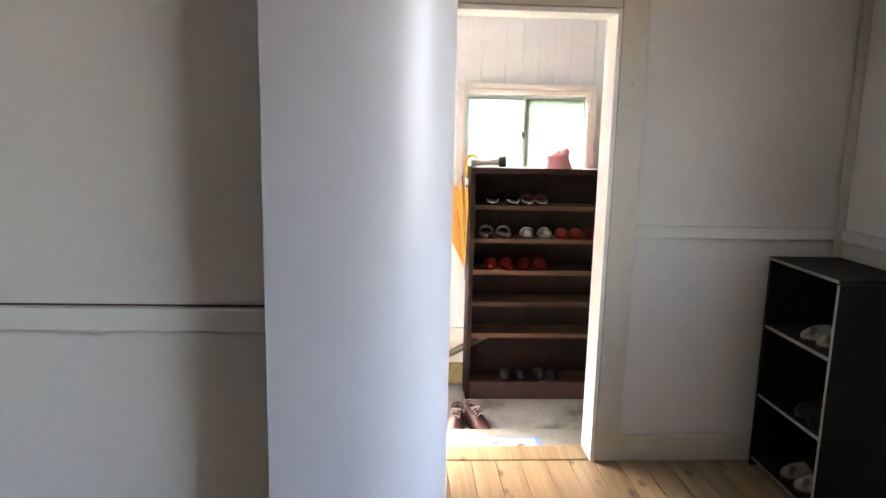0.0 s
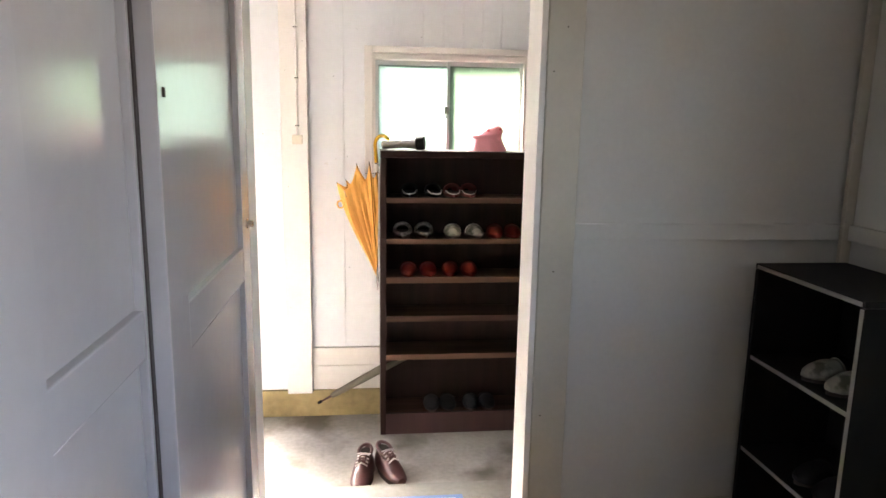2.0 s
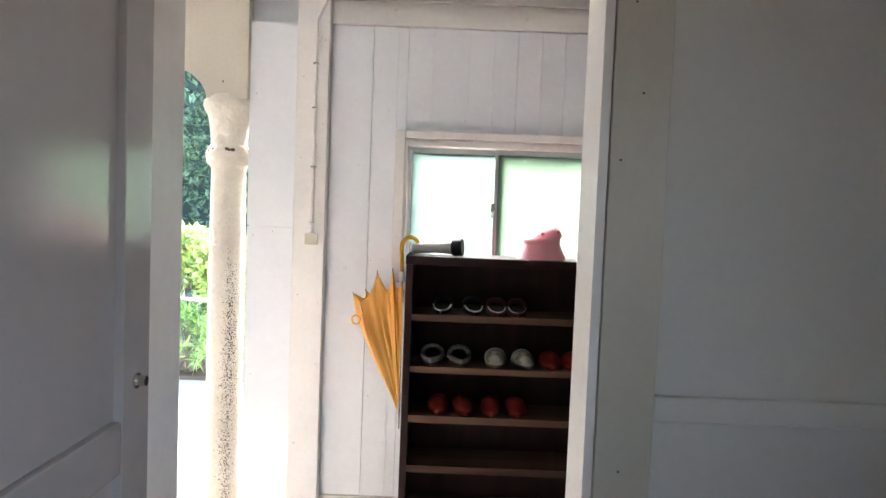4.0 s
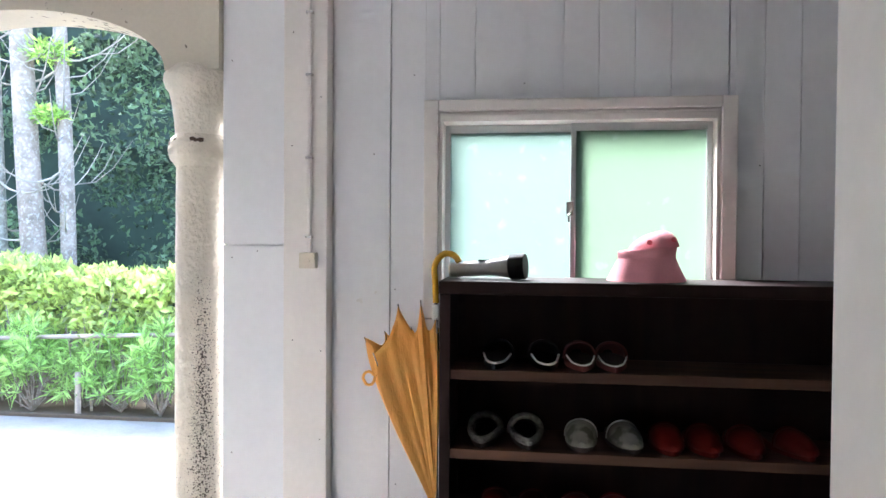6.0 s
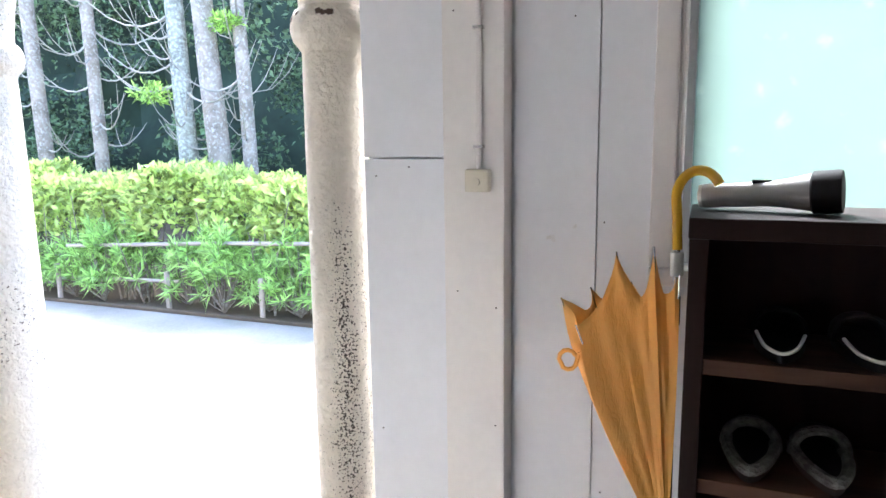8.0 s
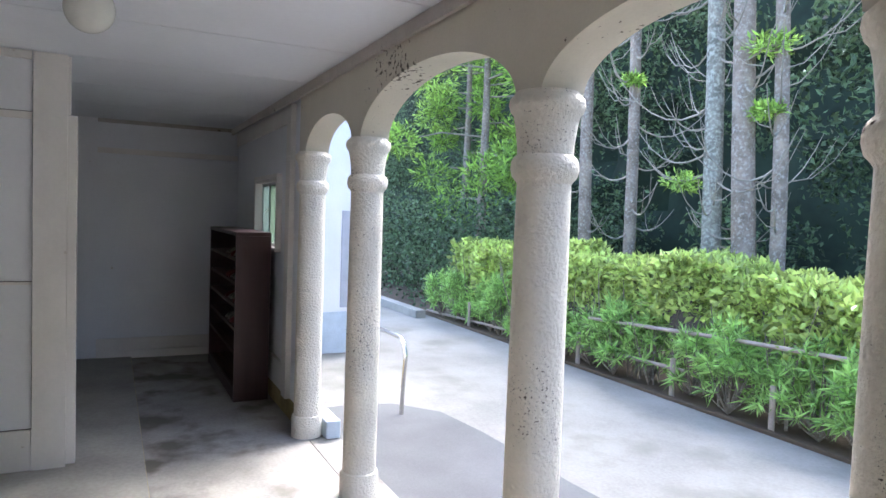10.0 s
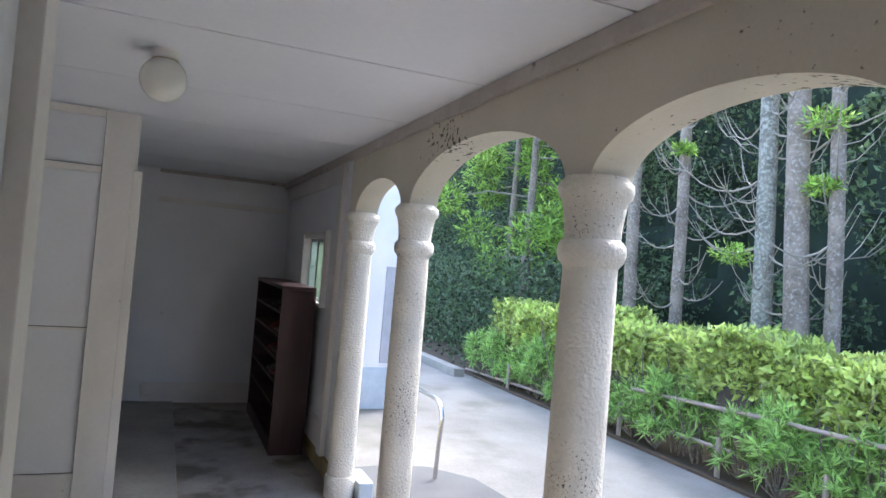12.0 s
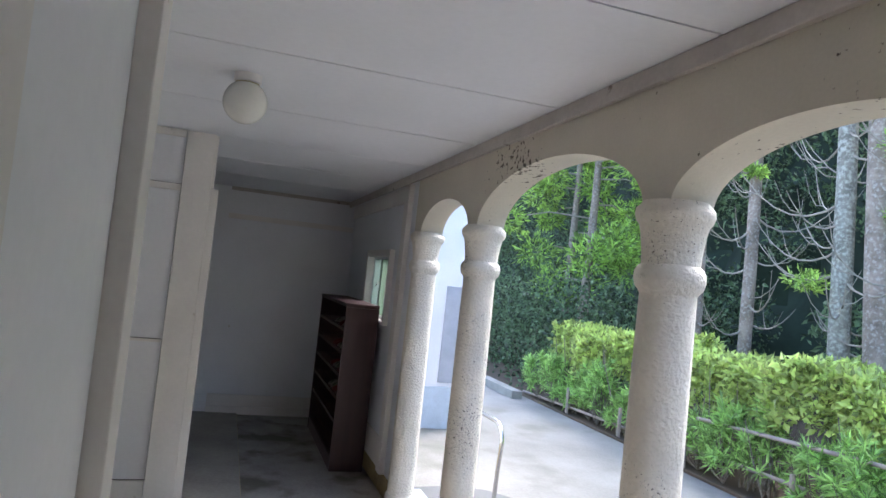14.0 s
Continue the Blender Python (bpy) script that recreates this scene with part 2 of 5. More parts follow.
PINK = material("pink_felt", (0.72, 0.3, 0.34), 0.9, var=0.1, scale=8, fine=250, bump=0.2)
PINK_DARK = material("red_hat_motif", (0.6, 0.09, 0.12), 0.9)
TORCH_GREY = material("grey_torch_plastic", (0.4, 0.39, 0.37), 0.4, var=0.05, bump=0.02)
BLACK = material("black_plastic", (0.008, 0.008, 0.009), 0.65, var=0.1, bump=0.02, spec=0.25)
RUBBER_WHITE = material("white_slipper_rim", (0.75, 0.73, 0.68), 0.6)
RED = material("red_slipper_vinyl", (0.085, 0.006, 0.003), 0.5, var=0.15, spec=0.15)
PINKRED = material("rose_slipper_vinyl", (0.15, 0.04, 0.035), 0.6, var=0.1, spec=0.25)
FUR = material("grey_fleece", (0.13, 0.125, 0.115), 1.0, var=0.6, scale=60, fine=300, bump=0.8)
CAMO = material("mottled_cream_cloth", (0.22, 0.21, 0.175), 0.9, var=0.2, scale=20, stain=(0.08, 0.085, 0.06), stain_at=0.5, stain_scale=24, blur=0.12)
LEATHER = material("brown_leather", (0.1, 0.04, 0.036), 0.4, var=0.2, scale=12, fine=120, bump=0.12)
SOLE = material("dark_rubber_sole", (0.05, 0.035, 0.03), 0.8)
LACE = material("pale_laces", (0.55, 0.5, 0.48), 0.9)
MAT_BLUE = material("blue_mat_border", (0.16, 0.25, 0.5), 0.95, var=0.1, fine=400, bump=0.3)
MAT_WHITE = material("white_mat_pile", (0.66, 0.64, 0.66), 1.0, var=0.1, fine=400, bump=0.4)
MAT_PINK = material("pink_mat_flower", (0.55, 0.16, 0.22), 1.0)
MAT_GREEN = material("green_mat_leaf", (0.2, 0.3, 0.25), 1.0)
BLOCK = material("pale_blue_block", (0.5, 0.56, 0.62), 0.85, var=0.15)
SHUTTER = material("grey_door_paint", (0.42, 0.43, 0.47), 0.5)
BAMBOO = material("weathered_pole", (0.36, 0.3, 0.26), 0.8, var=0.2, bump=0.2)
CABLE = material("white_cable", (0.8, 0.8, 0.82), 0.5)


def frosted(name, through_tint):
    """Figured glass: rough, softly lit through, with small paler pressed marks."""
    m = bpy.data.materials.new(name)
    m.use_nodes = True
    n, l = m.node_tree.nodes, m.node_tree.links
    b = n["Principled BSDF"]
    b.inputs["Base Color"].default_value = (0.88, 0.95, 0.9, 1)
    b.inputs["Transmission Weight"].default_value, b.inputs["Roughness"].default_value, b.inputs["IOR"].default_value = 1.0, 0.5, 1.3
    co, v = n.new("ShaderNodeTexCoord"), n.new("ShaderNodeTexVoronoi")
    v.inputs["Scale"].default_value = 26
    l.new(co.outputs["Object"], v.inputs["Vector"])
    bp = n.new("ShaderNodeBump"); bp.inputs["Strength"].default_value, bp.inputs["Distance"].default_value = 0.12, 0.006
    l.new(v.outputs["Distance"], bp.inputs["Height"]); l.new(bp.outputs[0], b.inputs["Normal"])
    wob, dist = n.new("ShaderNodeTexNoise"), n.new("ShaderNodeVectorMath")
    wob.inputs["Scale"].default_value = 30
    l.new(co.outputs["Object"], wob.inputs["Vector"])
    dist.operation = "MULTIPLY_ADD"; dist.inputs[1].default_value = (0.05, 0.05, 0.05)
    l.new(wob.outputs["Color"], dist.inputs[0]); l.new(co.outputs["Object"], dist.inputs[2])
    spots, near = n.new("ShaderNodeTexVoronoi"), n.new("ShaderNodeMapRange")
    spots.inputs["Scale"].default_value = 15
    l.new(dist.outputs[0], spots.inputs["Vector"]); l.new(spots.outputs["Distance"], near.inputs[0])
    near.inputs[1].default_value, near.inputs[2].default_value, near.inputs[3].default_value, near.inputs[4].default_value = 0.06, 0.24, 0.5, 0.0
    tint = n.new("ShaderNodeMix"); tint.data_type = "RGBA"
    tint.inputs[6].default_value, tint.inputs[7].default_value = (*through_tint, 1), (0.2, 0.25, 0.215, 1)
    l.new(near.outputs[0], tint.inputs[0])
    tr, mix = n.new("ShaderNodeBsdfTranslucent"), n.new("ShaderNodeMixShader")
    l.new(tint.outputs[2], tr.inputs[0])
    l.new(bp.outputs[0], tr.inputs["Normal"])
    mix.inputs[0].default_value = 0.84
    l.new(b.outputs[0], mix.inputs[1]); l.new(tr.outputs[0], mix.inputs[2])
    l.new(mix.outputs[0], n["Material Output"].inputs[0])
    return m


FROST = [frosted("figured_glass", (0.1, 0.138, 0.123)), frosted("greener_figured_glass", (0.092, 0.132, 0.092))]


# ---- builders ----
def box(bm, x0, x1, y0, y1, z0, z1, bevel=0.0):
    vs = bmesh.ops.create_cube(bm, size=1, matrix=Matrix.LocRotScale(((x0 + x1) / 2, (y0 + y1) / 2, (z0 + z1) / 2), None, (abs(x1 - x0), abs(y1 - y0), abs(z1 - z0))))["verts"]
    if bevel:
        es = list({e for v in vs for e in v.link_edges})
        bmesh.ops.bevel(bm, geom=es, offset=bevel, segments=2, affect="EDGES", profile=0.6)
    return bm


def boxes(*dims, bevel=0.0):
    bm = bmesh.new()
    for d in dims:
        box(bm, *d, bevel=bevel)
    return bm


def lathe(profile, cx=0.0, cy=0.0, n=32, bm=None):
    """Turns (radius, z) round a vertical axis."""
    bm = bm or bmesh.new()
    rings = [[bm.verts.new((cx + r * math.cos(2 * math.pi * i / n), cy + r * math.sin(2 * math.pi * i / n), z)) for i in range(n)] for r, z in profile]
    for a, b in zip(rings, rings[1:]):
        for i in range(n):
            bm.faces.new((a[i], a[(i + 1) % n], b[(i + 1) % n], b[i]))
    bm.faces.new(rings[0][::-1]); bm.faces.new(rings[-1])
    return bm


def tube(points, radius, n=10, bm=None, end=None):
    """A round rod along points, from radius to end radius."""
    bm = bm or bmesh.new()
    pts = [Vector(p) for p in points]
    end = radius if end is None else end
    rings, side = [], None
    for i, p in enumerate(pts):
        d = (pts[min(i + 1, len(pts) - 1)] - pts[max(i - 1, 0)]).normalized()
        side = (side - side.dot(d) * d).normalized() if side else d.orthogonal().normalized()
        up = d.cross(side)
        r = radius + (end - radius) * i / (len(pts) - 1)
        rings.append([bm.verts.new(p + r * (math.cos(a) * side + math.sin(a) * up)) for a in (2 * math.pi * k / n for k in range(n))])
    for a, b in zip(rings, rings[1:]):
        for i in range(n):
            bm.faces.new((a[i], a[(i + 1) % n], b[(i + 1) % n], b[i]))
    bm.faces.new(rings[0][::-1]); bm.faces.new(rings[-1])
    return bm


def prism(outline, z0, z1, bm=None, bevel=0.0):
    """An outline in x, y, raised from z0 to z1."""
    bm = bm or bmesh.new()
    lo = [bm.verts.new((x, y, z0)) for x, y in outline]
    hi = [bm.verts.new((x, y, z1)) for x, y in outline]
    k = len(lo)
    top = bm.faces.new(hi); bm.faces.new(lo[::-1])
    for i in range(k):
        bm.faces.new((lo[i], lo[(i + 1) % k], hi[(i + 1) % k], hi[i]))
    if bevel:
        bmesh.ops.bevel(bm, geom=list(top.edges), offset=bevel, segments=2, affect="EDGES")
    return bm


def mesh_of(name, bm, mat, smooth=False):
    bmesh.ops.recalc_face_normals(bm, faces=bm.faces)
    me = bpy.data.meshes.new(name)
    bm.to_mesh(me); bm.free()
    me.materials.append(mat)
    if smooth:
        me.polygons.foreach_set("use_smooth", [True] * len(me.polygons))
        me.set_sharp_from_angle(angle=radians(38))
    return me


def under(ob, parent):
    ob.parent = parent
    m = Matrix.Identity(4)
    p = parent
    while p:
        m = m @ (Matrix.Translation(-p.location) if p.parent is None else Matrix.Identity(4))
        p = p.parent
    ob.matrix_parent_inverse = m if parent.parent is None else Matrix.Identity(4)
    return ob


def part(name, bm, mat, parent, label="", smooth=False):
    ob = under(new(name, mesh_of(name, bm, mat, smooth)), parent)
    return tagged(ob, label=label)


def thing(name, at, label, category, group=""):
    e = new(name)
    e.location = at
    e.empty_display_size = 0.05
    return tagged(e, label, category, group)


def solid(name, bm, mat, label, category, group="", kind="", smooth=False):
    return tagged(new(name, mesh_of(name, bm, mat, smooth)), label, category, group, kind)


def structure(name, bm, mat, label, category="wall", smooth=False):
    return solid(name, bm, mat, label, category, kind="structure", smooth=smooth)


def sheet(name, verts, faces, mat, parent=None):
    me = bpy.data.meshes.new(name)
    me.from_pydata(verts, [], faces)
    me.materials.append(mat)
    ob = new(name, me)
    return under(ob, parent) if parent else ob


def leaf_mesh(name, pts, length, width, mat, parent=None, up=0.3, rng=None, heads=None, fold=0.25):
    """Many single leaves, each a folded lozenge, at pts."""
    rng = rng or np.random.default_rng(1)
    pts = np.asarray(pts, float)
    k = len(pts)
    d = rng.normal(size=(k, 3)) if heads is None else heads + 0.35 * rng.normal(size=(k, 3))
    d[:, 2] += up
    d /= np.linalg.norm(d, axis=1)[:, None]
    s = np.cross(d, rng.normal(size=(k, 3))); s /= np.linalg.norm(s, axis=1)[:, None]
    nrm = np.cross(d, s)
    ln = length * rng.uniform(0.6, 1.25, k)[:, None]
    wd = width * rng.uniform(0.7, 1.2, k)[:, None]
    v = np.stack([pts, pts + d * ln * 0.45 + s * wd * 0.5 + nrm * wd * fold, pts + d * ln, pts + d * ln * 0.45 - s * wd * 0.5 + nrm * wd * fold], 1).reshape(-1, 3)
    i = np.arange(k)[:, None] * 4
    f = np.concatenate([i + [0, 1, 2], i + [0, 2, 3]], 0)
    return sheet(name, v.tolist(), f.tolist(), mat, parent)


# ---- heights and lines of the plan ----
INDOOR, PORCH, STEP_TOP, OUTDOOR, CEILING = 0.175, -0.11, 0.02, -0.30, 2.43
DOOR_L, DOOR_R, DOOR_HEAD = 0.152, 0.993, 2.022
WALL_IN, WALL_OUT = 3.82, 3.91
FAR = 5.41
AXIS = 5.44
COLUMNS = [-0.225, -1.403, -3.15, -4.31]
END = -7.4
RIGHT = 2.9
SIDE = 1.972

# ---- structure: the room ----
structure("floor", boxes((-2.6, RIGHT, -1.6, WALL_OUT - 0.005, INDOOR - 0.08, INDOOR - 0.022)), SOIL, "dark underfloor below knotty pine boards", "floor")
structure("wall_entry", boxes(
    (-0.788, DOOR_L, WALL_IN, 3.856, -0.12, 2.6), (DOOR_R, RIGHT, WALL_IN, WALL_OUT, -0.12, 2.6), (DOOR_L, DOOR_R, WALL_IN, WALL_OUT, DOOR_HEAD, 2.6),
    (DOOR_L, DOOR_R, WALL_IN + 0.03, WALL_OUT, -0.12, INDOOR - 0.03)), ROOM, "pale painted wall around the doorway")
structure("wall_room_right", boxes((SIDE, 2.07, 1.9, WALL_IN, 0.1, 2.6), (SIDE, 2.07, -1.6, 0.5, 0.1, 2.6), (SIDE, 2.07, 0.5, 1.9, 0.1, 1.2), (SIDE, 2.07, 0.5, 1.9, 2.2, 2.6)), ROOM, "pale painted side wall of the room")
structure("wall_room_back", boxes((-2.6, 2.05, -1.7, -1.6, 0.1, 2.6)), ROOM, "plain painted back wall of the room")
structure("wall_room_left", boxes((-2.7, -2.6, -1.7, 2.1, 0.1, 2.6)), ROOM, "plain painted far side wall of the room")
structure("ceiling", boxes((-2.7, 2.7, -1.7, WALL_IN, 2.6, 2.7)), CEIL, "white board ceiling of the room", "ceiling")
# partition whose rounded end stands beside the way
bm = boxes((-2.6, 0.006, 2.06, 2.2, INDOOR, 2.6))
structure("wall_partition", bm, ROOM, "pale partition wall with a dark groove line")
bm = prism([(0.008, 1.985), (0.118, 1.982), (0.163, 1.99), (0.201, 2.008), (0.229, 2.036), (0.244, 2.07), (0.247, 2.1), (0.241, 2.132), (0.227, 2.16), (0.206, 2.184), (0.18, 2.203), (0.15, 2.215), (0.008, 2.215)], INDOOR, 2.595)
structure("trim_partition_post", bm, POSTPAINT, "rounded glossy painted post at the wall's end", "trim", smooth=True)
structure("trim_partition_rail", boxes((-2.6, 0.006, 2.05, 2.058, 1.268, 1.301), bevel=0.003), ROOM, "painted rail across the partition wall", "trim")
structure("trim_partition_groove", boxes((-2.6, 0.006, 2.0565, 2.058, 1.3025, 1.305)), SOLE, "dark groove above the painted rail", "trim")
# side wall with niche, then the fixed panelled wall towards the doorway
NX = 0.175
bm = boxes((0.04, NX, 2.216, 2.226, INDOOR, 2.6), (0.04, NX, 2.415, 2.6, INDOOR, 2.6), (0.04, NX, 2.226, 2.415, INDOOR, 1.215), (0.04, NX, 2.226, 2.415, 1.355, 1.408),
           (0.04, NX - 0.02, 2.226, 2.415, 1.408, 2.3), (0.04, NX, 2.226, 2.415, 2.3, 2.6), (-0.1, 0.04, 2.216, 2.6, INDOOR, 2.6))
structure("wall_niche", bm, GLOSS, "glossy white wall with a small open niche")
structure("wall_hall_left", boxes((-0.1, 0.075, 2.602, WALL_IN - 0.002, INDOOR, 2.6)), ROOM, "plain wall behind the panelled doors")
# rail, skirting and casings on the entry wall
structure("trim_rail", boxes((1.102, SIDE - 0.002, 3.802, 3.818, 1.141, 1.19), bevel=0.004), ROOM, "painted rail along the wall at waist height", "trim")
structure("trim_rail_side", boxes((SIDE - 0.016, SIDE - 0.002, -1.5, 3.80, 1.141, 1.19), bevel=0.004), ROOM, "painted rail along the side wall", "trim")
structure("baseboard", boxes((1.102, SIDE - 0.002, 3.803, 3.818, INDOOR, 0.285), bevel=0.004), ROOMTRIM, "painted skirting board at the entry wall", "baseboard")
structure("trim_corner", boxes((SIDE - 0.035, SIDE - 0.002, 3.785, 3.801, 0.28, 2.6), bevel=0.003), ROOMTRIM, "narrow painted corner strip", "trim")
bm = boxes((DOOR_R + 0.002, 1.10, 3.792, 3.818, INDOOR, DOOR_HEAD + 0.12), (DOOR_L - 0.1, DOOR_L - 0.002, 3.802, 3.818, INDOOR, DOOR_HEAD + 0.12), (DOOR_L, DOOR_R, 3.795, 3.818, DOOR_HEAD + 0.003, DOOR_HEAD + 0.12), bevel=0.003)
structure("trim_door_casing", bm, ROOMTRIM, "weathered cream casing round the doorway", "trim")
bm = boxes((DOOR_R - 0.018, DOOR_R - 0.001, 3.79, WALL_OUT + 0.03, INDOOR, DOOR_HEAD), (DOOR_L + 0.001, DOOR_L + 0.018, 3.79, WALL_OUT + 0.03, INDOOR, DOOR_HEAD), (DOOR_L + 0.018, DOOR_R - 0.018, 3.79, WALL_OUT + 0.03, DOOR_HEAD - 0.02, DOOR_HEAD - 0.001))
structure("trim_door_jamb", bm, TRIM, "white painted lining of the doorway", "trim")
structure("trim_threshold", boxes((DOOR_L + 0.02, DOOR_R - 0.02, 3.80, WALL_OUT + 0.02, INDOOR - 0.05, INDOOR + 0.004), bevel=0.006), FLOORWOOD, "worn pine threshold in the doorway", "trim")
bm = boxes((DOOR_R + 0.002, 1.08, WALL_OUT + 0.002, WALL_OUT + 0.025, PORCH, DOOR_HEAD + 0.1), (DOOR_L - 0.1, DOOR_L - 0.002, 3.858, WALL_OUT + 0.025, PORCH, DOOR_HEAD + 0.1), (DOOR_L, DOOR_R, WALL_OUT + 0.002, WALL_OUT + 0.022, DOOR_HEAD, DOOR_HEAD + 0.1))
structure("trim_outer_casing", bm, TRIM, "cream casing on the porch side of the doorway", "trim")
# assumed window of the room, behind the way in: unseen, only the post's brightness suggests it
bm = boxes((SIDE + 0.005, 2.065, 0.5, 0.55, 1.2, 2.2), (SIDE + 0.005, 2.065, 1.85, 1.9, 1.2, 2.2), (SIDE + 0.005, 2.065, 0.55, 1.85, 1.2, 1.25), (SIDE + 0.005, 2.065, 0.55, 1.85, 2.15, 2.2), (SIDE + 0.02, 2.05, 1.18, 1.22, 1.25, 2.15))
structure("window_room", bm, TRIM, "assumed cream framed window of the room, out of view", "window")
# area lamp added in the unseen window's opening to brighten the room
area = new("window_fill_light", bpy.data.lights.new("window_fill_light", "AREA"))
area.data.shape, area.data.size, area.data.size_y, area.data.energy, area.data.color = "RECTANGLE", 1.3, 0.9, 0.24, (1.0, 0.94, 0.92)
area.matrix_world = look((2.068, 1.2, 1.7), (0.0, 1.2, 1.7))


def panel_leaf(name, x0, x1, y0, y1, label, category, w0, w1, zm0, zm1):
    """A panelled leaf seen on its +x face: stiles, rails and sunk panels."""
    t = thing(name, ((x0 + x1) / 2, (y0 + y1) / 2, INDOOR), label, category)
    zs, zt = INDOOR + 0.006, 1.99
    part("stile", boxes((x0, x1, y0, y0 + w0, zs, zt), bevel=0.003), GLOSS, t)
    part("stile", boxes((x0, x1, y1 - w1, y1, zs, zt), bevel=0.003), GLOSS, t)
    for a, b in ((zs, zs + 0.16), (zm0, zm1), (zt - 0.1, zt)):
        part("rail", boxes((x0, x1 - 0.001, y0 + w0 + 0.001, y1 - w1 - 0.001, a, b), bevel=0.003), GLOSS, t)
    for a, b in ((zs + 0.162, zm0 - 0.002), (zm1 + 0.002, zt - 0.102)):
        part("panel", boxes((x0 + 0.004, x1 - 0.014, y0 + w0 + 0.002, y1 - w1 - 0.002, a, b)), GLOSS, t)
    return t


leaf = panel_leaf("panelled_door", 0.095, 0.146, 2.605, 3.006, "glossy white panelled door closed along the passage", "door", 0.045, 0.014, 1.09, 1.17)
# solid dark strip fills the door gap, its colour stands for the shade inside
structure("trim_door_gap", boxes((0.077, 0.1475, 3.007, 3.0195, INDOOR, 1.99)), SOLE, "dark strip standing in for the shaded gap between the two doors", "trim")
leaf = panel_leaf("entrance_door", 0.138, 0.176, 3.02, 3.786, "glossy white panelled door standing open", "door", 0.12, 0.1, 1.053, 1.143)
bm = tube([(0.177, 3.735, 1.2), (0.194, 3.735, 1.2)], 0.009, 14)
knob = part("door_knob", bm, STEEL, leaf, "dull metal door knob", True)
part("rose", tube([(0.176, 3.735, 1.2), (0.179, 3.735, 1.2)], 0.014, 16), STEEL, leaf, smooth=True)
part("latch", boxes((0.174, 0.179, 3.048, 3.058, 1.504, 1.52), bevel=0.002), SOLE, leaf)
# white cord and grey tray in the niche
t = thing("tray", (0.14, 2.32, 1.21), "grey tray with a cord lying in the niche", "tray")
part("dish", boxes((0.06, 0.196, 2.232, 2.409, 1.217, 1.222), (0.06, 0.196, 2.232, 2.236, 1.222, 1.23), (0.06, 0.196, 2.405, 2.409, 1.222, 1.23)), EDGE, t)
part("cord", tube([(0.185 - 0.01 * math.sin(i * 0.5), 2.24 + 0.018 * i, 1.226 + 0.003 * math.sin(i * 0.9)) for i in range(10)], 0.0028, 8), CABLE, t, "white cord", True)
part("cup", lathe([(0.02, 1.223), (0.032, 1.229), (0.036, 1.248), (0.03, 1.25)], 0.13, 2.29, 18), EDGE, t, smooth=True)

# ---- structure: the porch ----
structure("floor_porch", boxes((END - 0.1, RIGHT, 2.6, 5.425, PORCH - 0.2, PORCH)), CONCRETE, "worn stained concrete porch floor", "floor")
structure("floor_porch_edge", boxes((-4.4, -0.1, 5.433, 5.66, PORCH - 0.2, PORCH - 0.004), bevel=0.012), CONCRETE, "pale concrete edge of the porch", "floor")
rim = [(1.5, WALL_OUT + 0.03), (1.5, 4.45), (-0.25, 4.45), (-0.33, 4.42), (-0.36, 4.34), (-0.36, WALL_OUT + 0.03)]
structure("step_doorway", prism(rim, PORCH, STEP_TOP, bevel=0.012), STEP, "grey concrete step below the doorway", "step")
arc = [(-3.55 + 0.36 * math.cos(a), 3.98 + 0.36 * math.sin(a)) for a in (math.pi / 2 * k / 8 for k in range(9))]
slab = [(END, 2.6), (-3.19, 2.6)] + arc + [(END, 4.34)]
structure("step_entrance_side", prism(slab, PORCH, PORCH + 0.012), NOSE, "yellowish side of the raised entrance slab", "step")
inner = [(END, 2.6), (-3.195, 2.6)] + [(x - 0.004, y - 0.004) for x, y in arc] + [(END, 4.335)]
structure("step_entrance", prism(inner, PORCH + 0.012, PORCH + 0.018), SLAB, "grey raised slab with a rounded corner", "step")
structure("wall_end", boxes((END - 0.12, END, 2.6, 5.7, -0.2, 2.6)), WHITE, "white painted end wall of the porch")
structure("trim_end_rail", boxes((END + 0.002, END + 0.022, 4.0, FAR, 2.072, 2.129), bevel=0.003), TRIM, "cream rail high on the end wall", "trim")
structure("trim_end_cornice", boxes((END + 0.002, END + 0.03, 4.0, FAR, CEILING - 0.04, CEILING - 0.002), bevel=0.004), CORNICE, "cream strip under the ceiling", "trim")
structure("baseboard_end", boxes((END + 0.002, END + 0.02, 4.0, FAR, PORCH + 0.002, -0.02), (END + 0.002, END + 0.016, 4.0, FAR, -0.016, 0.112), bevel=0.003), TRIM, "two-board cream skirting at the end wall", "baseboard")
# ceiling: boards with narrow open joints
bm = bmesh.new()
xs = [END, -6.2, -5.18, -4.16, -3.15, -2.14, -1.123, -0.1, 0.92, 1.94, RIGHT]
for a, b in zip(xs, xs[1:]):
    box(bm, a + 0.005, b - 0.005, 2.6, FAR + 0.03, CEILING, CEILING + 0.02)
box(bm, END, RIGHT, 2.6, FAR + 0.03, CEILING + 0.021, CEILING + 0.12)
structure("ceiling_porch", bm, CEIL, "white board ceiling with narrow joints", "ceiling")
structure("roof_slab", boxes((END - 0.4, RIGHT + 0.3, -1.8, 5.62, 2.75, 2.87)), WHITE, "plain flat eave above the porch", "roof")
structure("wall_recess", boxes((-4.2, -0.79, 2.5, 2.6, -0.12, 2.6), (-0.9, -0.79, 2.6, 3.853, -0.12, 2.6), (END, -4.33, 3.5, 3.6, -0.12, 2.6)), WHITE, "white wall at the back of the recess")
structure("wall_porch_right", boxes((RIGHT, RIGHT + 0.1, 3.8, 5.6, -0.3, 2.6)), WHITE, "white end wall of the porch")
